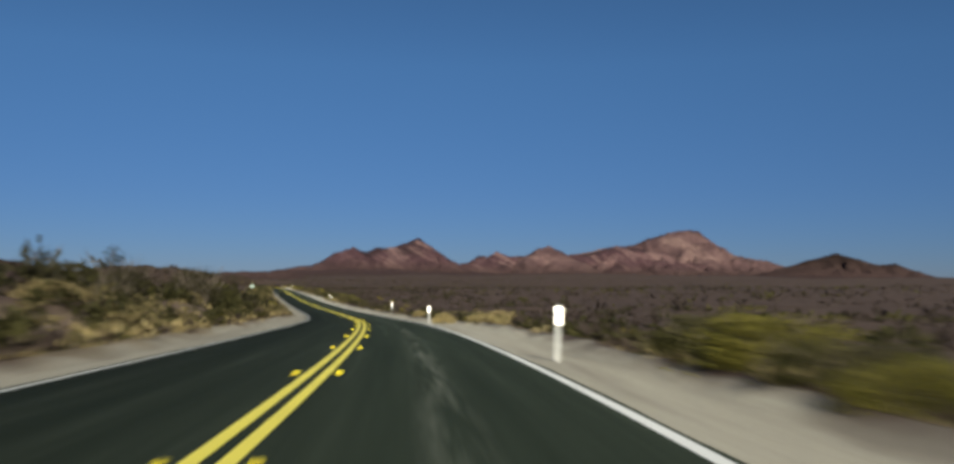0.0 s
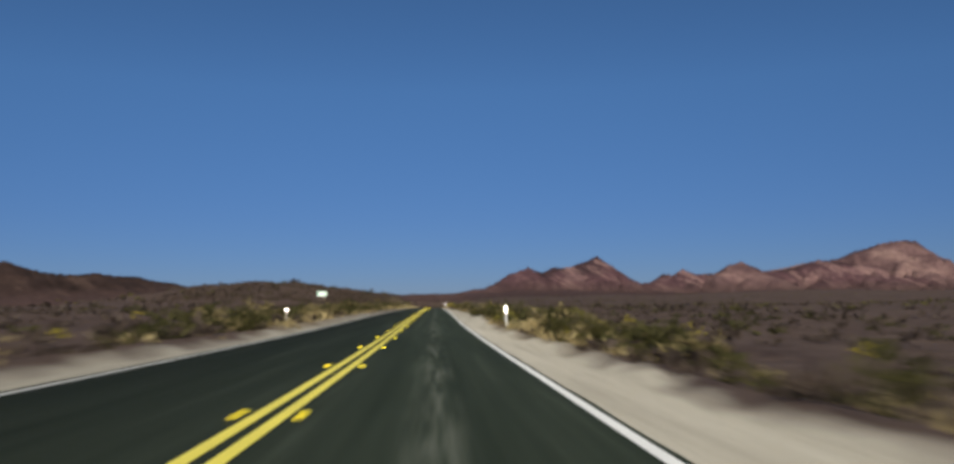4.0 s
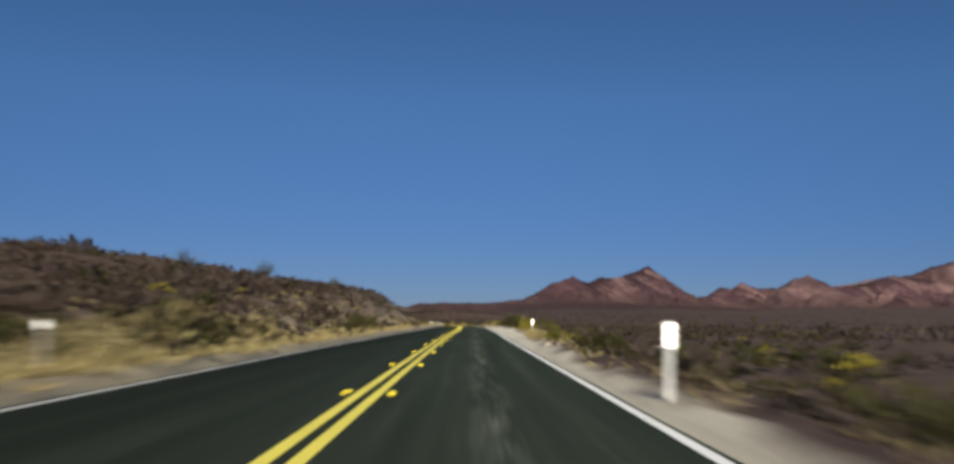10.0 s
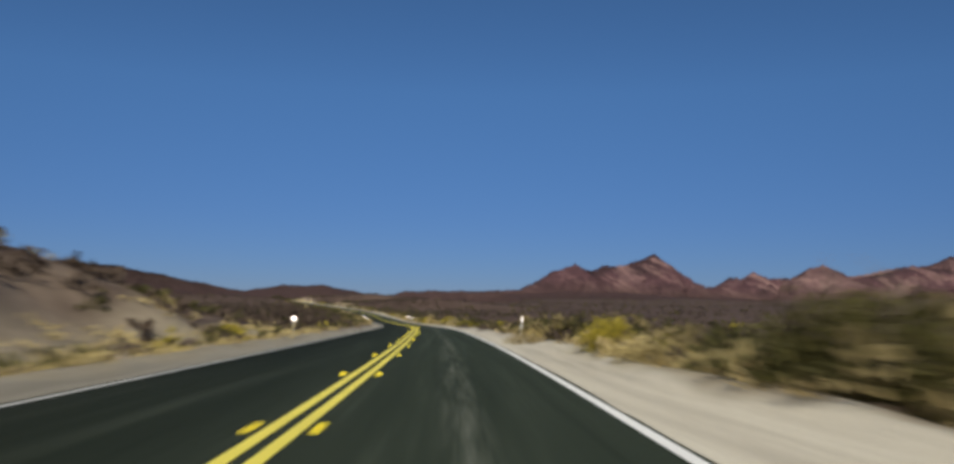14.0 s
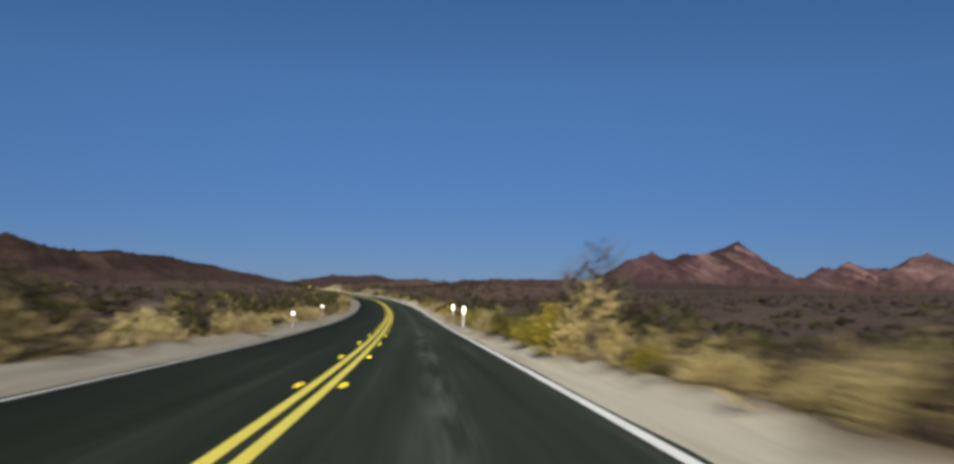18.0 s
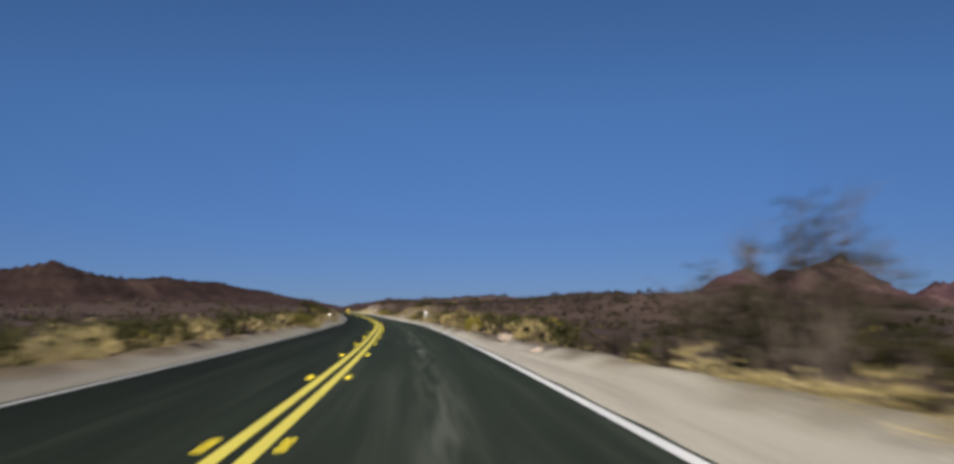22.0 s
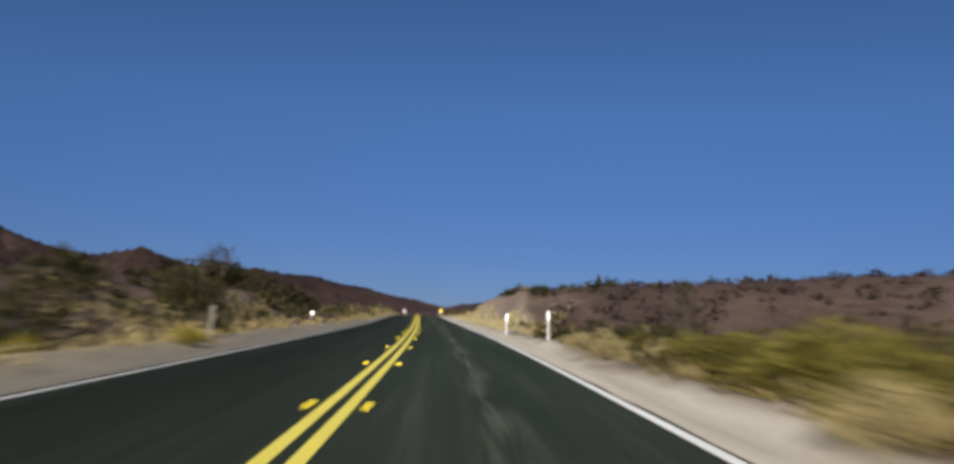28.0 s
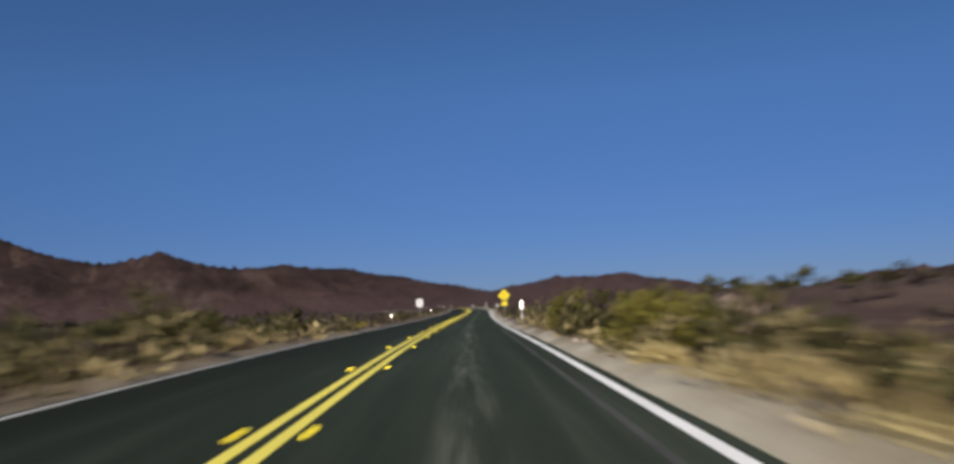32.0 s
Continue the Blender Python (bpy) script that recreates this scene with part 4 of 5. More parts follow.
# ---- plants ----
def quads_mesh(name, quads, material):
    """One mesh from an array of quads, n x 4 x 3."""
    n = len(quads)
    me = bpy.data.meshes.new(name)
    me.vertices.add(n * 4)
    me.vertices.foreach_set("co", np.ascontiguousarray(quads, np.float32).ravel())
    me.loops.add(n * 4)
    me.loops.foreach_set("vertex_index", np.arange(n * 4, dtype=np.int32))
    me.polygons.add(n)
    me.polygons.foreach_set("loop_start", np.arange(0, n * 4, 4, dtype=np.int32))
    me.update(calc_edges=True)
    me.validate()
    me.materials.append(material)
    return me


SHAPE = {   # how leaves fill a bush of unit width and height: lowest leaf, hollowness, droop, leaf size, upright
    "creosote": (0.03, 0.35, 0.085, 0.6),
    "brittle": (0.05, 0.30, 0.080, 0.5),
    "rabbit": (0.03, 0.30, 0.080, 0.5),
    "dry": (0.0, 0.10, 0.110, 1.0),
    "sage": (0.0, 0.25, 0.095, 0.6),
    "twig": (0.22, 0.15, 0.075, 0.6),
    "bursage": (0.0, 0.35, 0.075, 0.5),
}


def leaf_quads(kind, n, rng, size=1.0):
    """n leaf sprigs of a bush with width 1 and height 1, base at the origin."""
    low, hollow, leaf, upright = SHAPE[kind]
    # clusters give an uneven outline with gaps
    k = max(8, min(n // 14, 70))
    th = rng.uniform(0, 2 * np.pi, k)
    rad = 0.42 * np.sqrt(rng.uniform(hollow * hollow, 1, k))
    top = (1 - 0.75 * (rad / 0.46) ** 2) * rng.uniform(0.72, 1.0, k)
    hgt = low + (top - low) * np.power(rng.uniform(0, 1, k), 0.6)
    if kind == "dry":
        hgt *= 0.75
    if n < 80:      # small bushes sit low on the soil
        hgt *= 0.62
    c = np.stack([np.cos(th) * rad, np.sin(th) * rad, np.maximum(hgt, 0.05)], 1)
    pick = rng.integers(0, k, n)
    pos = c[pick] + rng.normal(0, 1, (n, 3)) * np.array([0.075, 0.075, 0.065])
    pos[:, 2] = np.clip(pos[:, 2], 0.02, 1.05)
    out = pos * np.array([1, 1, 0.7])
    d = out / np.maximum(np.linalg.norm(out, axis=1, keepdims=True), 1e-6) + rng.normal(0, 0.5, (n, 3)) + np.array([0, 0, upright])
    d /= np.linalg.norm(d, axis=1, keepdims=True)
    e = np.cross(d, rng.normal(0, 1, (n, 3)))
    e /= np.maximum(np.linalg.norm(e, axis=1, keepdims=True), 1e-6)
    ln = leaf * size * rng.uniform(0.6, 1.5, (n, 1))
    wd = ln * (0.22 if kind == "dry" else 0.42)
    a, b = d * ln, e * wd
    return np.stack([pos - b * 0.6, pos + b * 0.6, pos + a + b * 0.35, pos + a - b * 0.35], 1)


def stems_bm(kind, rng):
    bm = bmesh.new()
    count = {"twig": 13, "creosote": 9, "brittle": 7, "rabbit": 8, "dry": 6, "sage": 6, "bursage": 7}[kind]
    for i in range(count):
        th = 2 * math.pi * (i + rng.uniform(-0.3, 0.3)) / count
        sp = rng.uniform(0.12, 0.45)
        top = rng.uniform(0.6, 1.0) * (1.0 if kind != "dry" else 0.6)
        pts, rad = [], []
        for q in np.linspace(0, 1, 5):
            w = 0.03 * math.sin(q * 7 + i)
            pts.append((math.cos(th) * sp * q ** 0.8 + w, math.sin(th) * sp * q ** 0.8 - w, -0.06 + top * q))
            rad.append(0.014 * (1 - 0.85 * q) + 0.0015)
        sub = tube_bm(pts, rad, 4)
        me = bpy.data.meshes.new("tmp"); sub.to_mesh(me); sub.free(); bm.from_mesh(me); bpy.data.meshes.remove(me)
        if kind in ("twig", "creosote"):
            for b in range(4 if kind == "twig" else 2):
                q = rng.uniform(0.4, 0.9)
                o = np.array(pts[2]) * (1 - q) + np.array(pts[4]) * q
                e = o + np.array([rng.normal(0, 0.12), rng.normal(0, 0.12), rng.uniform(0.08, 0.25)])
                sub = tube_bm([tuple(o), tuple((o + e) / 2 + 0.01), tuple(e)], [0.005, 0.003, 0.001], 3)
                me = bpy.data.meshes.new("tmp"); sub.to_mesh(me); sub.free(); bm.from_mesh(me); bpy.data.meshes.remove(me)
    return bm


BUSH_TEXT = {
    "creosote": ("olive-green creosote bush with many thin stems on stony soil", "bush", "creosote bushes"),
    "brittle": ("yellow-green roadside bush with fine leaves on gravelly soil", "bush", "yellow bushes"),
    "rabbit": ("rounded olive-yellow bush with dense fine leaves beside the road", "bush", "olive-yellow bushes"),
    "dry": ("dry straw-coloured clump of desert grass beside the road", "dry grass", "dry grass clumps"),
    "bursage": ("rounded pale cream-yellow bush at the edge of the gravel shoulder", "bush", "pale rounded bushes"),
    "twig": ("tall sparse desert shrub with bare grey twigs", "shrub", "sparse tall shrubs"),
}
LEAVES = {"creosote": 2800, "brittle": 3000, "rabbit": 3000, "dry": 1800, "twig": 850, "bursage": 2600}
rng = np.random.default_rng(4)
protos = {}
for kind, (label, cat, grp) in BUSH_TEXT.items():
    protos[kind] = []
    for v in range(3):
        root = new("desert_grass_clump" if kind == "dry" else "desert_bush")
        part("stem_tuft", stems_bm(kind, rng), M_TWIG, root)
        leaf = new("foliage", quads_mesh("foliage", leaf_quads(kind, LEAVES[kind], rng, 0.50), M_LEAF["dark" if kind == "twig" else kind]))
        leaf.parent = root
        protos[kind].append([tagged(root, label, cat, grp), False])


def plant(kind, s, l, w, h):
    entry = protos[kind][random.randrange(3)]
    m = place_at(s, l, -0.04, random.uniform(0, 360)) @ Matrix.Diagonal((w, w, h, 1))
    if not entry[1]:
        entry[0].matrix_basis, entry[1] = m, True
    else:
        copy_thing(entry[0], m) if entry[0].scale.x == 1 else copy_scaled(entry[0], m)


def copy_scaled(ob, m):
    s = ob.scale
    return copy_thing(ob, m @ Matrix.Diagonal((1 / s.x, 1 / s.y, 1 / s.z, 1)))


# s, metres from the centre, width, height
taken = []


def plant_row(kind, spots_k):
    for s, l, w, h in spots_k:
        plant(kind, s, l, w, h)
        taken.append((s, l, max(w, 0.8)))


plant_row("creosote", [
    (15, 6.7, 2.05, 0.79), (20, 6.9, 2.3, 1.14), (64, -9.9, 3.69, 2.29), (157, 9.7, 2.3, 1.23), (193, 8.4, 2.38, 2.11), (206, 6.6, 2.79, 1.41), (262, 7.6, 3.36, 1.67), (269, 6.1, 1.72, 0.7),
    (307, 5.4, 0.9, 0.97), (345, 6.4, 2.13, 1.23), (408, 7.1, 1.15, 1.85), (410, -16, 1.8, 1.23), (430, -16, 1.64, 1.14), (435, 12.5, 3.36, 1.67), (446, -16, 1.31, 0.97),
])
plant_row("creosote", [
    (450, 12.5, 3.69, 2.29), (462, -15.5, 1.48, 1.06), (478, -15.5, 1.31, 1.06), (492, -15, 1.64, 1.23), (508, -14, 1.64, 1.23), (764, -6, 1.23, 1.06),
    (800, 6.1, 1.8, 1.2), (826, 12, 1.23, 0.97), (838, 11, 1.07, 0.88), (846, 11.5, 1.31, 1.06), (899, -6.3, 2.05, 1.76), (900, 7.4, 2.38, 1.2), (888, 6.2, 2.2, 0.9), (884, 6.8, 2.2, 0.9), (913.5, 8.2, 2.6, 1.2), (930.5, 6.3, 1.7, 0.95), (928, 9.4, 2.2, 1.4),
])
plant_row("creosote", [
    (954, -14.8, 3.69, 2.29), (960, 9.8, 1.6, 0.9), (978, 9.6, 1.7, 1.0), (979, 10.8, 2.2, 1.5), (984, 10.2, 2.0, 0.8), (987, 10.4, 1.6, 0.8), (990.5, 10.2, 1.4, 0.9), (1000, 10.4, 1.1, 0.6), (1053, 6.9, 2.2, 1.6), (1053, -7.3, 3.4, 2.8),
    (1061, 6.0, 1.9, 1.6), (1059, -9.4, 2.6, 2.1), (713, 12.8, 3.0, 1.0), (718, 13.4, 3.2, 1.1), (724, 12.4, 2.8, 1.0), (666, 10.6, 3.2, 1.6), (671, 10.8, 3.0, 1.6), (22, 8.0, 2.6, 1.3), (25.5, 9.0, 2.4, 1.3), (16, 7.8, 2.0, 0.9),
])
plant_row("dry", [
    (37, -11.1, 2.71, 1.32), (85, 8.7, 2.95, 0.88), (90, 16.8, 3.69, 1.67), (99, -8.4, 1.48, 1.06), (173, 7, 1.07, 0.7), (183, -6.2, 2.21, 1.06), (205, 9.7, 2.21, 1.14), (336, -8.1, 3.36, 1.5),
    (435, -7.3, 1.48, 0.97), (467, 7.8, 2.38, 0.79), (477, 5.1, 1.72, 0.79), (560, -6, 1.89, 0.79), (587, 9.9, 1.8, 0.79),
])
plant_row("dry", [
    (593, -6.6, 2.05, 0.79), (602, -5, 1.8, 1.06), (625, -5.5, 2.71, 1.23), (646, 6.8, 1.23, 0.53), (654, 7, 1.56, 0.79), (678, 7.2, 0.98, 0.44),
    (683, 6.3, 1.8, 0.88), (722, -7.5, 2.54, 1.14), (743, 6.9, 0.82, 0.53), (764, -5, 1.39, 0.88), (788, 7.4, 1.39, 0.97), (793, -5, 1.8, 1.14), (817, -7.3, 1.89, 1.14), (941, 8.3, 0.98, 0.53),
])
plant_row("dry", [
    (979, 6.3, 1.07, 0.53), (1005, 5.9, 0.82, 0.26), (1014, 6.6, 0.98, 0.44), (1035, 5.5, 0.98, 0.62), (1037, 5.2, 1.23, 0.7), (1046, 5.3, 0.66, 0.44), (1053, -5, 1.23, 1.06),
])
plant_row("brittle", [
    (236, 8.1, 1.89, 1.06), (239, 9.2, 2.13, 1.94), (294.5, 5.5, 1.5, 1.2), (314, 5.2, 1.15, 1.5), (403, 7.7, 0.9, 0.79), (407, 7.7, 2.62, 1.85),
    (432, -7.7, 1.64, 1.14), (469, 7.3, 1.39, 0.97), (475, 7.9, 1.48, 1.32),
])
plant_row("brittle", [
    (633, 4.9, 1.15, 1.23), (659, 6.8, 1.31, 0.88), (741, 5.0, 1.0, 0.9), (765, 6.7, 2.3, 1.32), (894.5, 5.4, 1.5, 1.2), (910, 7.6, 2.0, 1.2), (915, -5.1, 1.07, 0.53),
    (971, 6.4, 0.74, 0.44),
])
plant_row("twig", [
    (30, -15, 2.4, 2.2), (44, -13, 2.2, 2.0), (52, -17, 3, 2.6), (60, -14, 2.6, 2.4), (372, -19, 2.4, 2.4), (395, -19, 2.2, 2.2), (425, -17, 2.0, 1.8), (440, -16.5, 2.2, 1.8),
    (455, -15.5, 1.8, 1.5), (668, 9.5, 3.8, 3.4), (672.5, 9.8, 3.0, 2.5), (712, 8.0, 3.4, 3.5), (717, 9.4, 2.4, 2.4), (714.6, 7.2, 2.2, 2.3), (850, 11, 2.0, 2.2), (41, -10.2, 2.6, 2.6), (51, -13, 3.0, 2.9), (60, -10, 3.0, 2.8), (66, -10.6, 3.4, 3.0), (66, -12, 3.0, 2.9), (71, -13, 2.6, 2.4),
])
plant_row("twig", [(828, 8.6, 2.6, 2.2), (914, 7.0, 0.9, 2.7), (947, -12.5, 3.0, 2.8), (956, -14.0, 2.6, 2.4)])
# bushes that stand out along the road
plant_row("bursage", [
    (58, 5.3, 1.6, 0.9), (52, 6.9, 1.9, 0.8), (46, 7.1, 1.0, 0.6), (82, 6.7, 1.4, 0.8), (85, 11.2, 2.8, 1.1), (167, 6.1, 1.7, 0.7), (207, 9.0, 1.8, 0.8), (461, 6.6, 2.2, 0.8), (463.5, 6.5, 1.6, 0.7), (458.5, 6.9, 1.4, 0.6),
])
plant_row("bursage", [
    (642, 5.2, 1.2, 0.6), (739.5, 5.7, 1.0, 0.5), (757, 8.6, 2.1, 1.2), (748.5, -6.6, 2.4, 0.95), (758.6, -4.7, 1.3, 0.8), (758, 5.6, 1.1, 0.6), (778, 5.2, 1.1, 0.8), (770, 5.3, 0.8, 0.65), (908, 5.3, 0.5, 0.35), (897.5, 5.0, 1.0, 0.55), (891.3, 5.1, 1.0, 0.5), (901.2, 5.0, 1.2, 0.7), (914, 5.2, 1.0, 0.55), (919.6, 5.9, 1.9, 0.9), (922.6, 7.9, 1.8, 0.8),
])
plant_row("bursage", [
    (936, 6.6, 1.8, 0.8), (938.5, 7.4, 1.8, 0.8), (934, 6.4, 1.2, 0.6), (1009, 6.3, 1.0, 0.55), (1041, 4.6, 0.6, 0.35), (1031.5, 5.2, 1.0, 0.6), (1033.5, 6.2, 1.6, 0.8), (200, -9.5, 2.6, 1.2), (196, -8.0, 2.2, 1.0), (328, -5.4, 2.1, 1.0),
    (603, -9.4, 2.6, 1.0), (718, -6.4, 2.1, 0.95), (721.5, -7.2, 2.0, 1.0), (761, -6.6, 2.4, 1.1), (791, -8.7, 2.4, 1.6), (799, -6.2, 2.4, 1.2), (825, -10.4, 2.4, 1.7), (628, -6.9, 2.6, 1.1), (621, -6.6, 2.4, 1.0),
])
plant_row("rabbit", [
    (179, 6.4, 1.8, 1.2), (181, 11.1, 3.2, 1.85), (186, 10.2, 2.4, 1.4), (196, 8.0, 2.2, 1.3),
    (17.5, 7.0, 2.5, 1.25), (205, 11.0, 3.6, 1.8), (200, 10.2, 2.6, 1.5), (215, 7.2, 2.8, 1.5), (219, 8.6, 2.6, 1.4), (250, 8.8, 3.0, 1.5), (257, 8.6, 2.8, 1.5), (311, 7.2, 2.2, 1.6), (392, 8.8, 2.2, 1.3), (353.4, 5.7, 1.2, 0.85), (350.5, 6.3, 1.6, 0.9), (807, 6.0, 2.2, 1.2), (809, 7.2, 2.0, 1.1),
])
plant_row("rabbit", [
    (776, 10.4, 3.2, 1.7), (758.5, -5.6, 2.2, 1.3), (736.5, 6.4, 1.6, 0.7), (734, 7.0, 1.8, 0.8), (1043.5, 5.5, 2.3, 1.75), (1046.5, 6.6, 2.2, 1.7), (1056.5, 5.4, 1.9, 1.8), (902.5, 6.2, 2.4, 1.6), (905.5, 6.6, 2.8, 1.7), (909, 6.2, 2.2, 1.35), (918, 9.0, 2.6, 1.3), (923, 8.6, 2.2, 1.1), (13, 6.3, 1.5, 0.8),
])
plant_row("brittle", [
    (467, 6.6, 1.7, 1.3), (309, 5.0, 1.2, 1.3), (399, 6.9, 1.0, 0.75),
])
plant_row("brittle", [
    (647, 5.3, 1.2, 0.7), (673, 5.2, 1.2, 0.8), (679, 5.5, 1.8, 0.9),
])
plant_row("creosote", [
    (73, 6.3, 1.0, 0.7), (222, 12.4, 4.0, 1.9), (441, 11.5, 4.0, 1.3), (429, 12.6, 2.2, 1.3), (808, 7.8, 1.6, 1.4), (788, 11.8, 2.2, 1.9), (1030, 5.2, 1.8, 1.3),
    (371, -5.9, 2.1, 1.9), (373, -6.6, 2.2, 1.8), (929, -9.0, 2.8, 2.6), (829.5, 8.9, 3.0, 1.5), (833, 9.6, 2.6, 1.2),
])
plant_row("bursage", [(1036, 7.0, 2.0, 0.9), (1038.5, 8.0, 2.2, 1.0), (1034.5, 8.4, 2.0, 0.9)])
# along the bend before the two posts
plant_row("brittle", [(566.5, 6.4, 2.8, 1.6), (568.6, 7.0, 1.8, 1.4), (589, 4.8, 1.2, 1.4), (593, 5.0, 1.45, 1.05), (583, 5.4, 0.8, 0.6), (617.6, 4.7, 0.9, 1.0)])
plant_row("rabbit", [(541, 6.0, 2.0, 1.15), (544, 7.2, 2.4, 1.3), (565.4, 6.0, 1.9, 1.05), (602.6, 5.3, 1.6, 1.4), (608.4, 5.1, 1.6, 1.05), (612.8, 5.0, 1.1, 1.05), (589.6, 5.6, 1.4, 1.0), (598, 5.6, 2.0, 0.9), (622, 5.6, 1.4, 0.9)])
plant_row("bursage", [(543.4, 5.7, 1.4, 0.75), (561, 5.7, 0.9, 0.5), (572.3, 5.9, 1.2, 0.7), (580.8, 5.8, 1.3, 0.72), (582.4, 6.4, 1.4, 0.7), (587, 5.2, 0.4, 0.35), (606.8, 5.0, 1.7, 1.3), (567.5, 10.4, 2.5, 0.9), (588, 5.5, 1.8, 2.1), (577.8, 5.9, 1.0, 0.65), (550, 8.8, 1.8, 0.9)])
plant_row("bursage", [(357.3, 5.2, 1.2, 0.7), (359.6, 5.4, 1.0, 0.55), (363.2, 5.3, 1.1, 0.62), (366.5, 5.6, 1.0, 0.5), (369.5, 5.7, 1.1, 0.5), (372.6, 6.0, 1.4, 0.56)])
plant_row("dry", [(590, 7, 0.9, 0.62), (552, 5.8, 1.4, 0.7), (558, 9, 1.23, 0.7), (612, 6.4, 1.6, 0.8)])
plant_row("twig", [(588.4, 5.7, 2.3, 3.1), (592, 7.0, 2.2, 2.6)])
# rounded bushes that crowd the gravel's edge: s from, s to, side, kind, how many, width, reach
crowd = random.Random(77)
thin = {}
CROWD_PALE = (
    (545, 600, 1, "bursage", 16, (0.9, 1.7), 1.8), (604, 650, 1, "bursage", 12, (0.9, 1.6), 1.6), (655, 700, 1, "bursage", 14, (0.8, 1.6), 2.4), (728, 800, 1, "bursage", 18, (0.9, 1.8), 2.2),
    (560, 650, -1, "bursage", 20, (1.0, 2.2), 2.4), (690, 760, -1, "bursage", 10, (1.0, 1.9), 2.4), (452, 500, 1, "bursage", 10, (0.8, 1.4), 1.6), (160, 230, -1, "creosote", 9, (1.2, 2.4), 3.0), (1000, 1045, 1, "bursage", 8, (0.7, 1.2), 1.5),
)
CROWD_DARK = (
    (186, 262, 1, "creosote", 16, (1.6, 2.8), 3.4), (155, 200, 1, "creosote", 6, (1.5, 2.6), 3.2), (755, 805, -1, "creosote", 12, (1.6, 2.8), 4.0), (620, 660, 1, "creosote", 7, (1.4, 2.4), 4.0), (430, 457, 1, "creosote", 13, (2.4, 3.6), 6.0), (992, 1016, 1, "bursage", 7, (0.8, 1.5), 0.6), (962, 1030, -1, "bursage", 16, (1.0, 2.0), 3.0), (262, 304, 1, "creosote", 10, (0.8, 1.5), 2.8), (799, 818, 1, "creosote", 8, (1.1, 1.9), 3.5), (818, 860, 1, "creosote", 4, (0.8, 1.4), 6.5),
)
for s0, s1, side, kind, n, wide, reach in CROWD_PALE + CROWD_DARK:
    for i in range(n):
        s = s0 + (s1 - s0) * (i + crowd.uniform(0.1, 0.9)) / n
        w = crowd.uniform(*wide)
        edge = float(shoulder(np.array([s]), np.array([side * 1.0]))[0])
        l = side * (edge + 0.35 * w + 0.2 + reach * crowd.random() ** 1.4)
        tall = w * crowd.uniform(0.62, 0.85)
        if side > 0:
            plant(kind, s, l, w, tall)
        else:
            thin.setdefault(kind, []).append((s, l, w, tall))
        taken.append((s, l, w))
# more of them between, thinly
extra = random.Random(12)
for i in range(150):
    side = 1 if i % 2 else -1
    s = extra.uniform(5, 1130)
    edge = float(shoulder(np.array([s]), np.array([side * 1.0]))[0])
    l = side * (edge + 0.7 + extra.expovariate(0.5))
    kind = extra.choices(["dry", "creosote", "brittle"], [5, 3, 2])[0]
    w = extra.uniform(0.6, 1.5)
    if all(abs(s - a) > 2 or abs(l - b) > c for a, b, c in taken):
        thin.setdefault(kind, []).append((s, l, w, w * extra.uniform(0.5, 0.8)))
        taken.append((s, l, w))


# those that stand too thinly to tell apart, one mesh for each kind
g = np.random.default_rng(50)
for kind, spots_k in thin.items():
    quads = []
    for s, l, w, h in spots_k:
        t = place_at(s, l, -0.04, g.uniform(0, 360)) @ Matrix.Diagonal((w, w, h, 1))
        t = np.array(t)
        quads.append(leaf_quads(kind, 520, g, 0.85) @ t[:3, :3].T + t[:3, 3])
    ob = new("roadside_bushes", quads_mesh("roadside_bushes", np.concatenate(quads), M_LEAF[kind]))
    tagged(ob, {"dry": "dry straw-coloured grass clumps scattered beside the road", "brittle": "small yellow-green bushes scattered beside the road",
                "creosote": "olive creosote bushes along the far side of the road", "bursage": "pale cream rounded bushes along the far side of the road"}[kind], "desert scrub", kind="stuff")


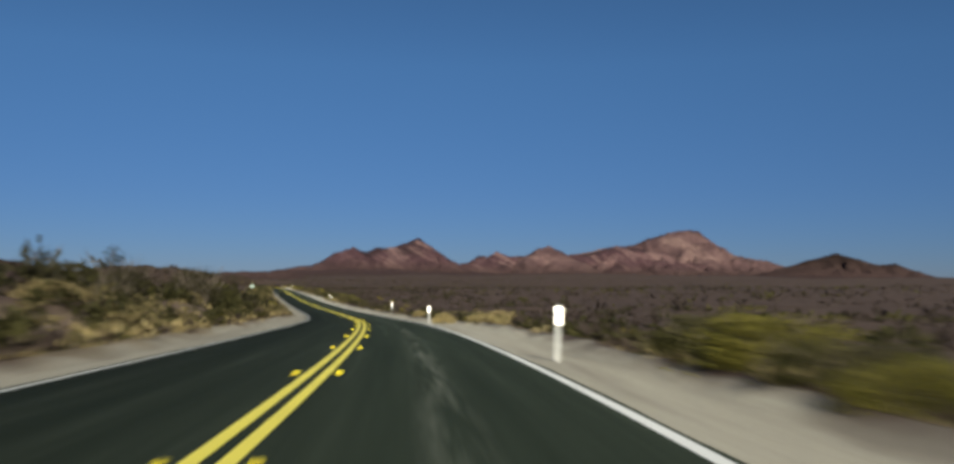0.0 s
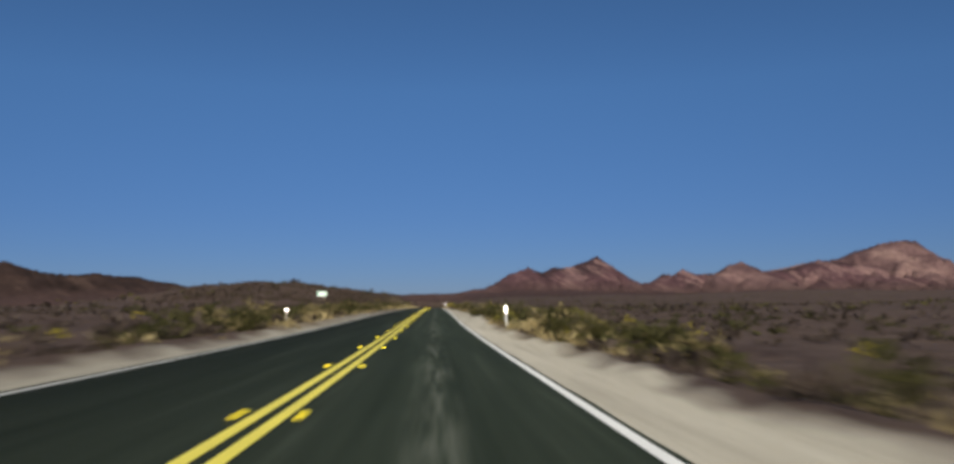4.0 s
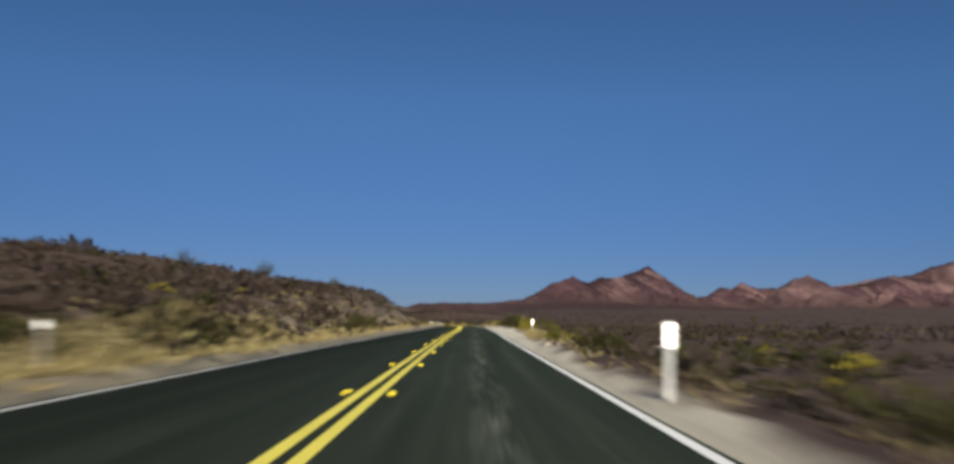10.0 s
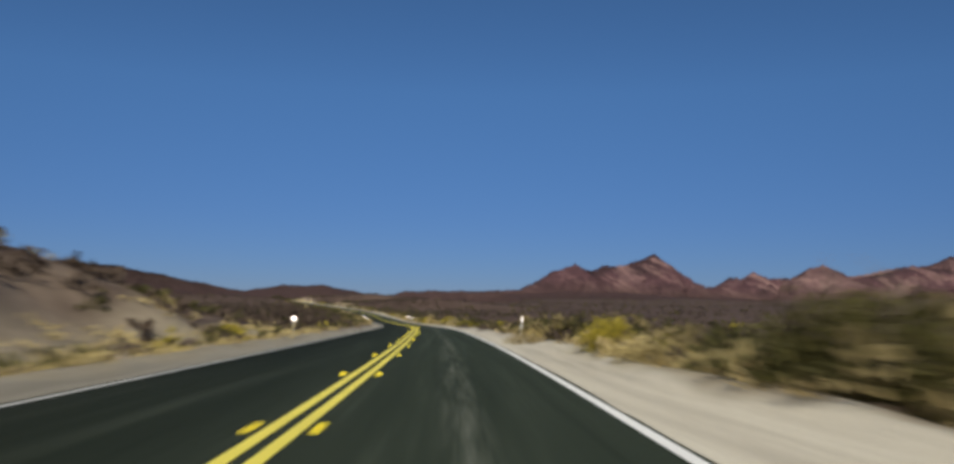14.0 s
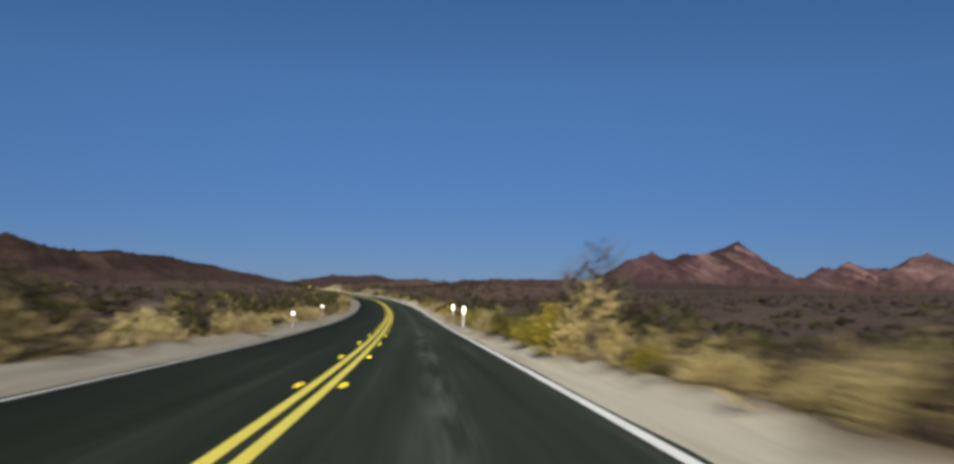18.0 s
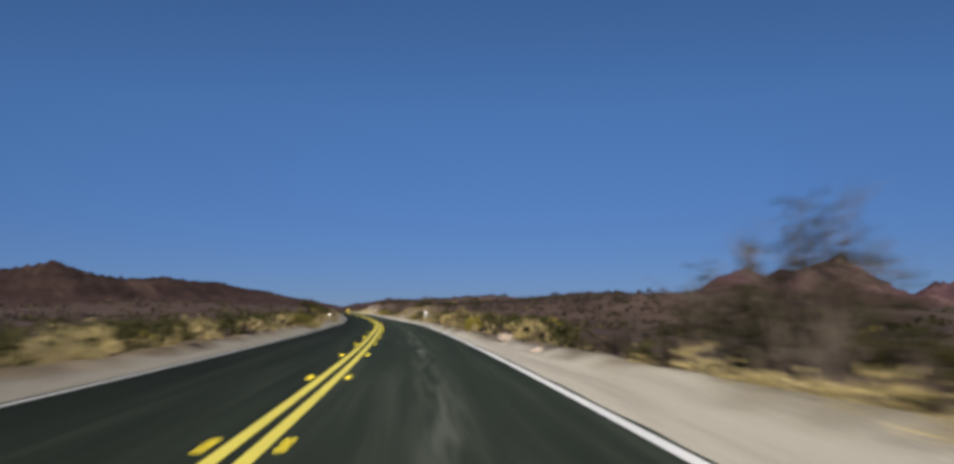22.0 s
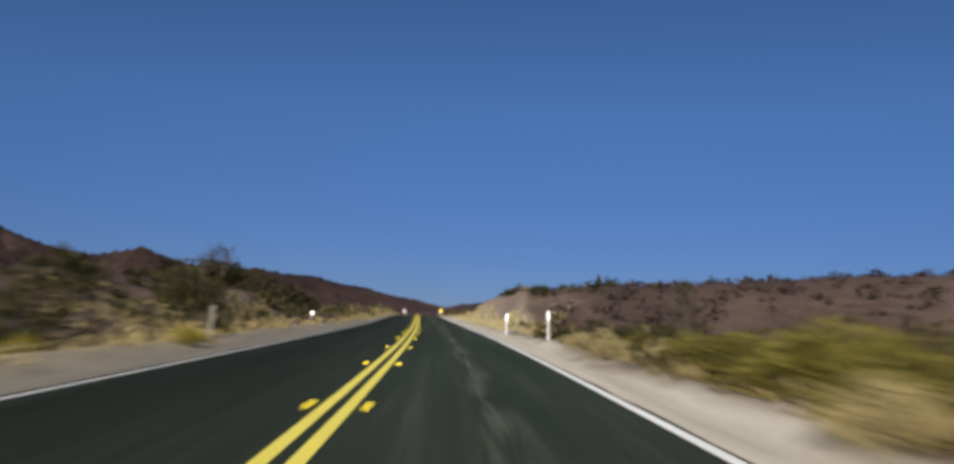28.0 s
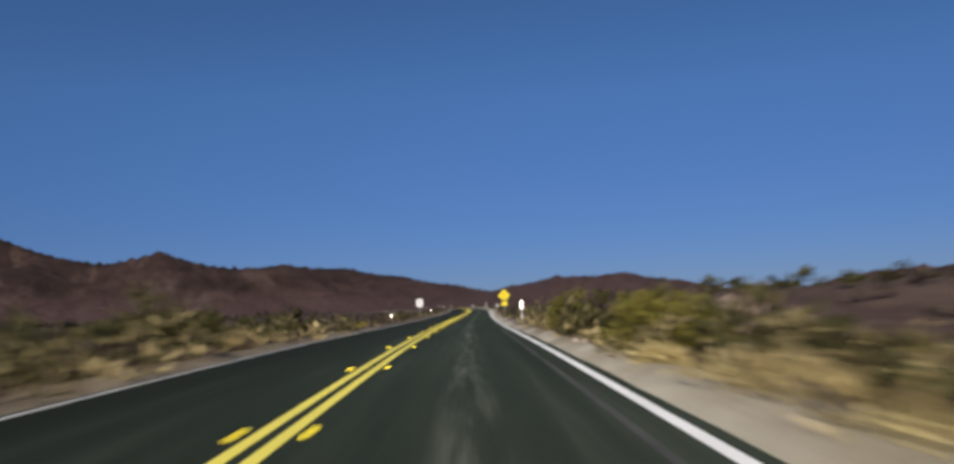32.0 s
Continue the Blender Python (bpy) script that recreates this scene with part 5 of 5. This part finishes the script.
def scrub(name, label, kind, count, s_range, l_range, width, leaves, size, seed, power=1.0, clear=1.2, material=None, side=0, zones=()):
    """Many plants in one mesh: their places thin out with the distance from the road."""
    g = np.random.default_rng(seed)
    s = g.uniform(*s_range, count)
    side = np.where(g.random(count) < 0.5, -1.0, 1.0) if not side else np.full(count, float(side))
    if zones:      # stretches of the road that they crowd: s from, s to, side, depth of the belt
        pick = np.array(zones, float)[g.choice(len(zones), count, p=np.array([q[1] - q[0] for q in zones]) / sum(q[1] - q[0] for q in zones))]
        s, side = pick[:, 0] + (pick[:, 1] - pick[:, 0]) * g.random(count), pick[:, 2]
    lo = shoulder(s, side) + clear
    l = side * (np.maximum(lo, l_range[0]) + (l_range[1] - np.maximum(lo, l_range[0])) * g.random(count) ** power)
    if zones:
        l = side * (lo + pick[:, 3] * g.random(count) ** power)
    bare = (s > 946) & (s < 1012) & (l > 0) & (l < 9.4) & (name != "bank_grass")     # the cut bank stays bare
    bare |= (s > 813) & (s < 864) & (l > 0) & (l < 10.5) & (g.random(count) < 0.92) & (name != "cut_grass")
    bare |= (s > 385) & (s < 520) & (l < -7.0) & (l > -11.0) & (g.random(count) < 0.8) & (name != "pale_grass")
    s, l = s[~bare], l[~bare]
    count = len(s)
    x, y = plan(s, l)
    z = ground_z(s, l) - 0.03
    w = g.uniform(*width, count)
    h = w * g.uniform(0.5, 0.85, count)
    rot = g.uniform(0, 2 * np.pi, count)
    temps = [leaf_quads(kind, leaves, g, size) for _ in range(8)]
    which = g.integers(0, 8, count)
    chunks = []
    for v in range(8):
        m = which == v
        t = temps[v][None]
        c, sn = np.cos(rot[m])[:, None, None], np.sin(rot[m])[:, None, None]
        ww, hh = w[m][:, None, None], h[m][:, None, None]
        X = (t[..., 0] * c - t[..., 1] * sn) * ww + x[m][:, None, None]
        Y = (t[..., 0] * sn + t[..., 1] * c) * ww + y[m][:, None, None]
        Z = t[..., 2] * hh + z[m][:, None, None]
        chunks.append(np.stack([X, Y, Z], -1).reshape(-1, 4, 3))
    ob = new(name, quads_mesh(name, np.concatenate(chunks), material or M_LEAF[kind]))
    return tagged(ob, label, "desert scrub", kind="stuff")


scrub("dry_grass", "dry straw-coloured grass and low weeds along the gravel edge", "dry", 2900, (-30, 1180), (4, 13), (0.25, 0.9), 20, 2.0, 101, 1.7, 0.1)
scrub("roadside_scrub", "low olive bushes crowding the edge of the gravel shoulder", "creosote", 1500, (-20, 1180), (4, 10.5), (0.5, 1.3), 90, 1.4, 108, 1.2, 0.5)
scrub("roadside_weeds", "brown and straw weeds crowding the edge of the gravel shoulder", "sage", 1800, (-20, 1180), (4, 10), (0.4, 1.0), 44, 1.6, 109, 1.2, 0.3)
scrub("roadside_brush", "tan and yellowish knee-high brush massed behind the gravel shoulder", "brittle", 950, (0, 1), (4, 9), (1.0, 2.3), 110, 1.3, 111, 1.1, 0.6, M_LEAF["tan"], zones=TALL)
scrub("roadside_thicket", "dark olive brush massed behind the gravel shoulder", "creosote", 1100, (0, 1), (4, 9), (1.1, 2.6), 130, 1.2, 112, 0.8, 1.0, zones=TALL)
scrub("grass_belt", "pale dry grass lying along the foot of the slopes", "dry", 1100, (0, 1), (4, 9), (0.7, 1.5), 28, 1.8, 113, 1.3, 0.2, zones=TALL)
scrub("bank_grass", "dense cream-coloured dry grass on the lower slope of the cut bank", "bursage", 2800, (0, 1), (4, 9), (0.45, 0.95), 56, 1.2, 116, 1.0, 0.1, M_LEAF["cream"], zones=((932, 948, 1, 3.4), (945, 1014, 1, 2.1)))
scrub("cut_grass", "straw-coloured dry grass clinging to the low cut bank", "bursage", 820, (0, 1), (4, 9), (0.4, 1.0), 54, 1.2, 120, 1.3, 0.2, M_LEAF["dry"], zones=((814, 868, 1, 4.2),))
scrub("pale_grass", "pale dry grass massed behind the gravel shoulder", "bursage", 3500, (0, 1), (4, 9), (0.5, 1.1), 50, 1.2, 115, 1.2, 0.15, zones=((405, 500, -1, 4.5), (262, 400, -1, 8.0), (262, 400, -1, 5.0), (895, 945, -1, 4.5), (634, 672, 1, 4.5), (690, 716, 1, 3.0), (1028, 1046, 1, 4.0), (948, 990, -1, 3.0), (985, 1030, -1, 4.0)))
scrub("dark_thicket", "tall dark bushes on the low bank beside the road", "creosote", 95, (0, 1), (4, 9), (1.8, 3.4), 150, 1.3, 114, 0.7, 3.2, M_LEAF["dark"], zones=((938, 985, -1, 6.0), (28, 100, -1, 8.0), (1040, 1070, -1, 5.0)))
scrub("hill_brush", "brown brush massed on the low rise beside the road", "sage", 190, (0, 1), (4, 9), (1.1, 2.0), 120, 1.3, 117, 0.9, 2.2, zones=((518, 606, -1, 10.0),))
scrub("slope_scrub", "dense brown scrub over the rise behind the cut bank", "sage", 1500, (0, 1), (4, 9), (0.6, 1.6), 22, 2.4, 118, 0.9, 8.0, zones=((928, 1030, 1, 36.0), (812, 875, 1, 30.0)))
scrub("hill_scrub", "brown scrub over the upper slope beside the road", "sage", 900, (0, 1), (4, 9), (0.6, 1.5), 30, 2.0, 119, 1.0, 5.0, zones=((330, 402, -1, 16.0),))
scrub("low_scrub", "brown low desert scrub covering the stony flats", "sage", 9500, (-40, 1200), (5, 50), (0.5, 1.6), 15, 2.9, 102, 1.4, 0.8)
scrub("bank_scrub", "dense brown scrub over the slopes beside the road", "sage", 4200, (325, 530), (8, 70), (0.6, 1.7), 20, 2.7, 107, 1.2, 3.0, side=-1)
scrub("olive_scrub", "olive creosote scrub dotted over the desert", "creosote", 2600, (-40, 1220), (6, 60), (1.0, 2.2), 36, 2.2, 103, 1.8, 1.4)
scrub("yellow_scrub", "yellow-green bushes scattered along the road", "brittle", 330, (-20, 1180), (6, 24), (0.6, 1.5), 150, 1.2, 104, 1.7, 0.9)
scrub("far_scrub", "brown and olive scrub over the distant plain", "sage", 11500, (-60, 1700), (45, 420), (1.2, 2.8), 7, 3.9, 105, 1.5)
scrub("far_creosote", "dark olive creosote over the distant plain", "creosote", 3500, (-60, 1900), (50, 520), (1.4, 3.2), 12, 3.4, 106, 1.4)


# ---- stones ----
def stone_mesh(seed):
    g = np.random.default_rng(seed)
    bm = bmesh.new()
    bmesh.ops.create_icosphere(bm, subdivisions=2, radius=0.5)
    for v in bm.verts:
        d = v.co.normalized()
        k2 = 1 + 0.28 * noise.noise(d * 1.7 + Vector((seed, 0, 0))) + 0.12 * noise.noise(d * 4 + Vector((0, seed, 0)))
        v.co = Vector((d.x * 0.5 * k2, d.y * 0.42 * k2, max(-0.2, d.z * 0.34 * k2)))
    for f in bm.faces:
        f.smooth = False
    return bm


stones = []
for v in range(4):
    stones.append(tagged(part("boulder", stone_mesh(v + 1), M_STONE), "pale weathered boulder on the edge of the gravel shoulder", "boulder", "boulders along the shoulder"))
g = random.Random(31)
used = [False] * 4
for s0, s1, side, n in ((262, 300, 1, 9), (340, 412, 1, 34), (452, 492, 1, 12), (380, 470, -1, 14), (648, 700, 1, 12), (795, 850, 1, 14), (690, 745, 1, 10), (200, 250, 1, 8), (1018, 1060, 1, 8), (901, 913, 1, 9)):
    for i in range(n):
        s = g.uniform(s0, s1)
        edge = float(shoulder(np.array([s]), np.array([side * 1.0]))[0])
        l = side * (edge + g.uniform(-0.1, 1.6))
        k2 = g.randrange(4)
        sz = 0.15 + 0.42 * g.random() ** 1.8
        m = place_at(s, l, 0.03 * sz, g.uniform(0, 360)) @ Matrix.Diagonal((sz * g.uniform(0.8, 1.3), sz, sz * g.uniform(0.7, 1.1), 1))
        if used[k2]:
            copy_scaled(stones[k2], m)
        else:
            stones[k2].matrix_basis, used[k2] = m, True
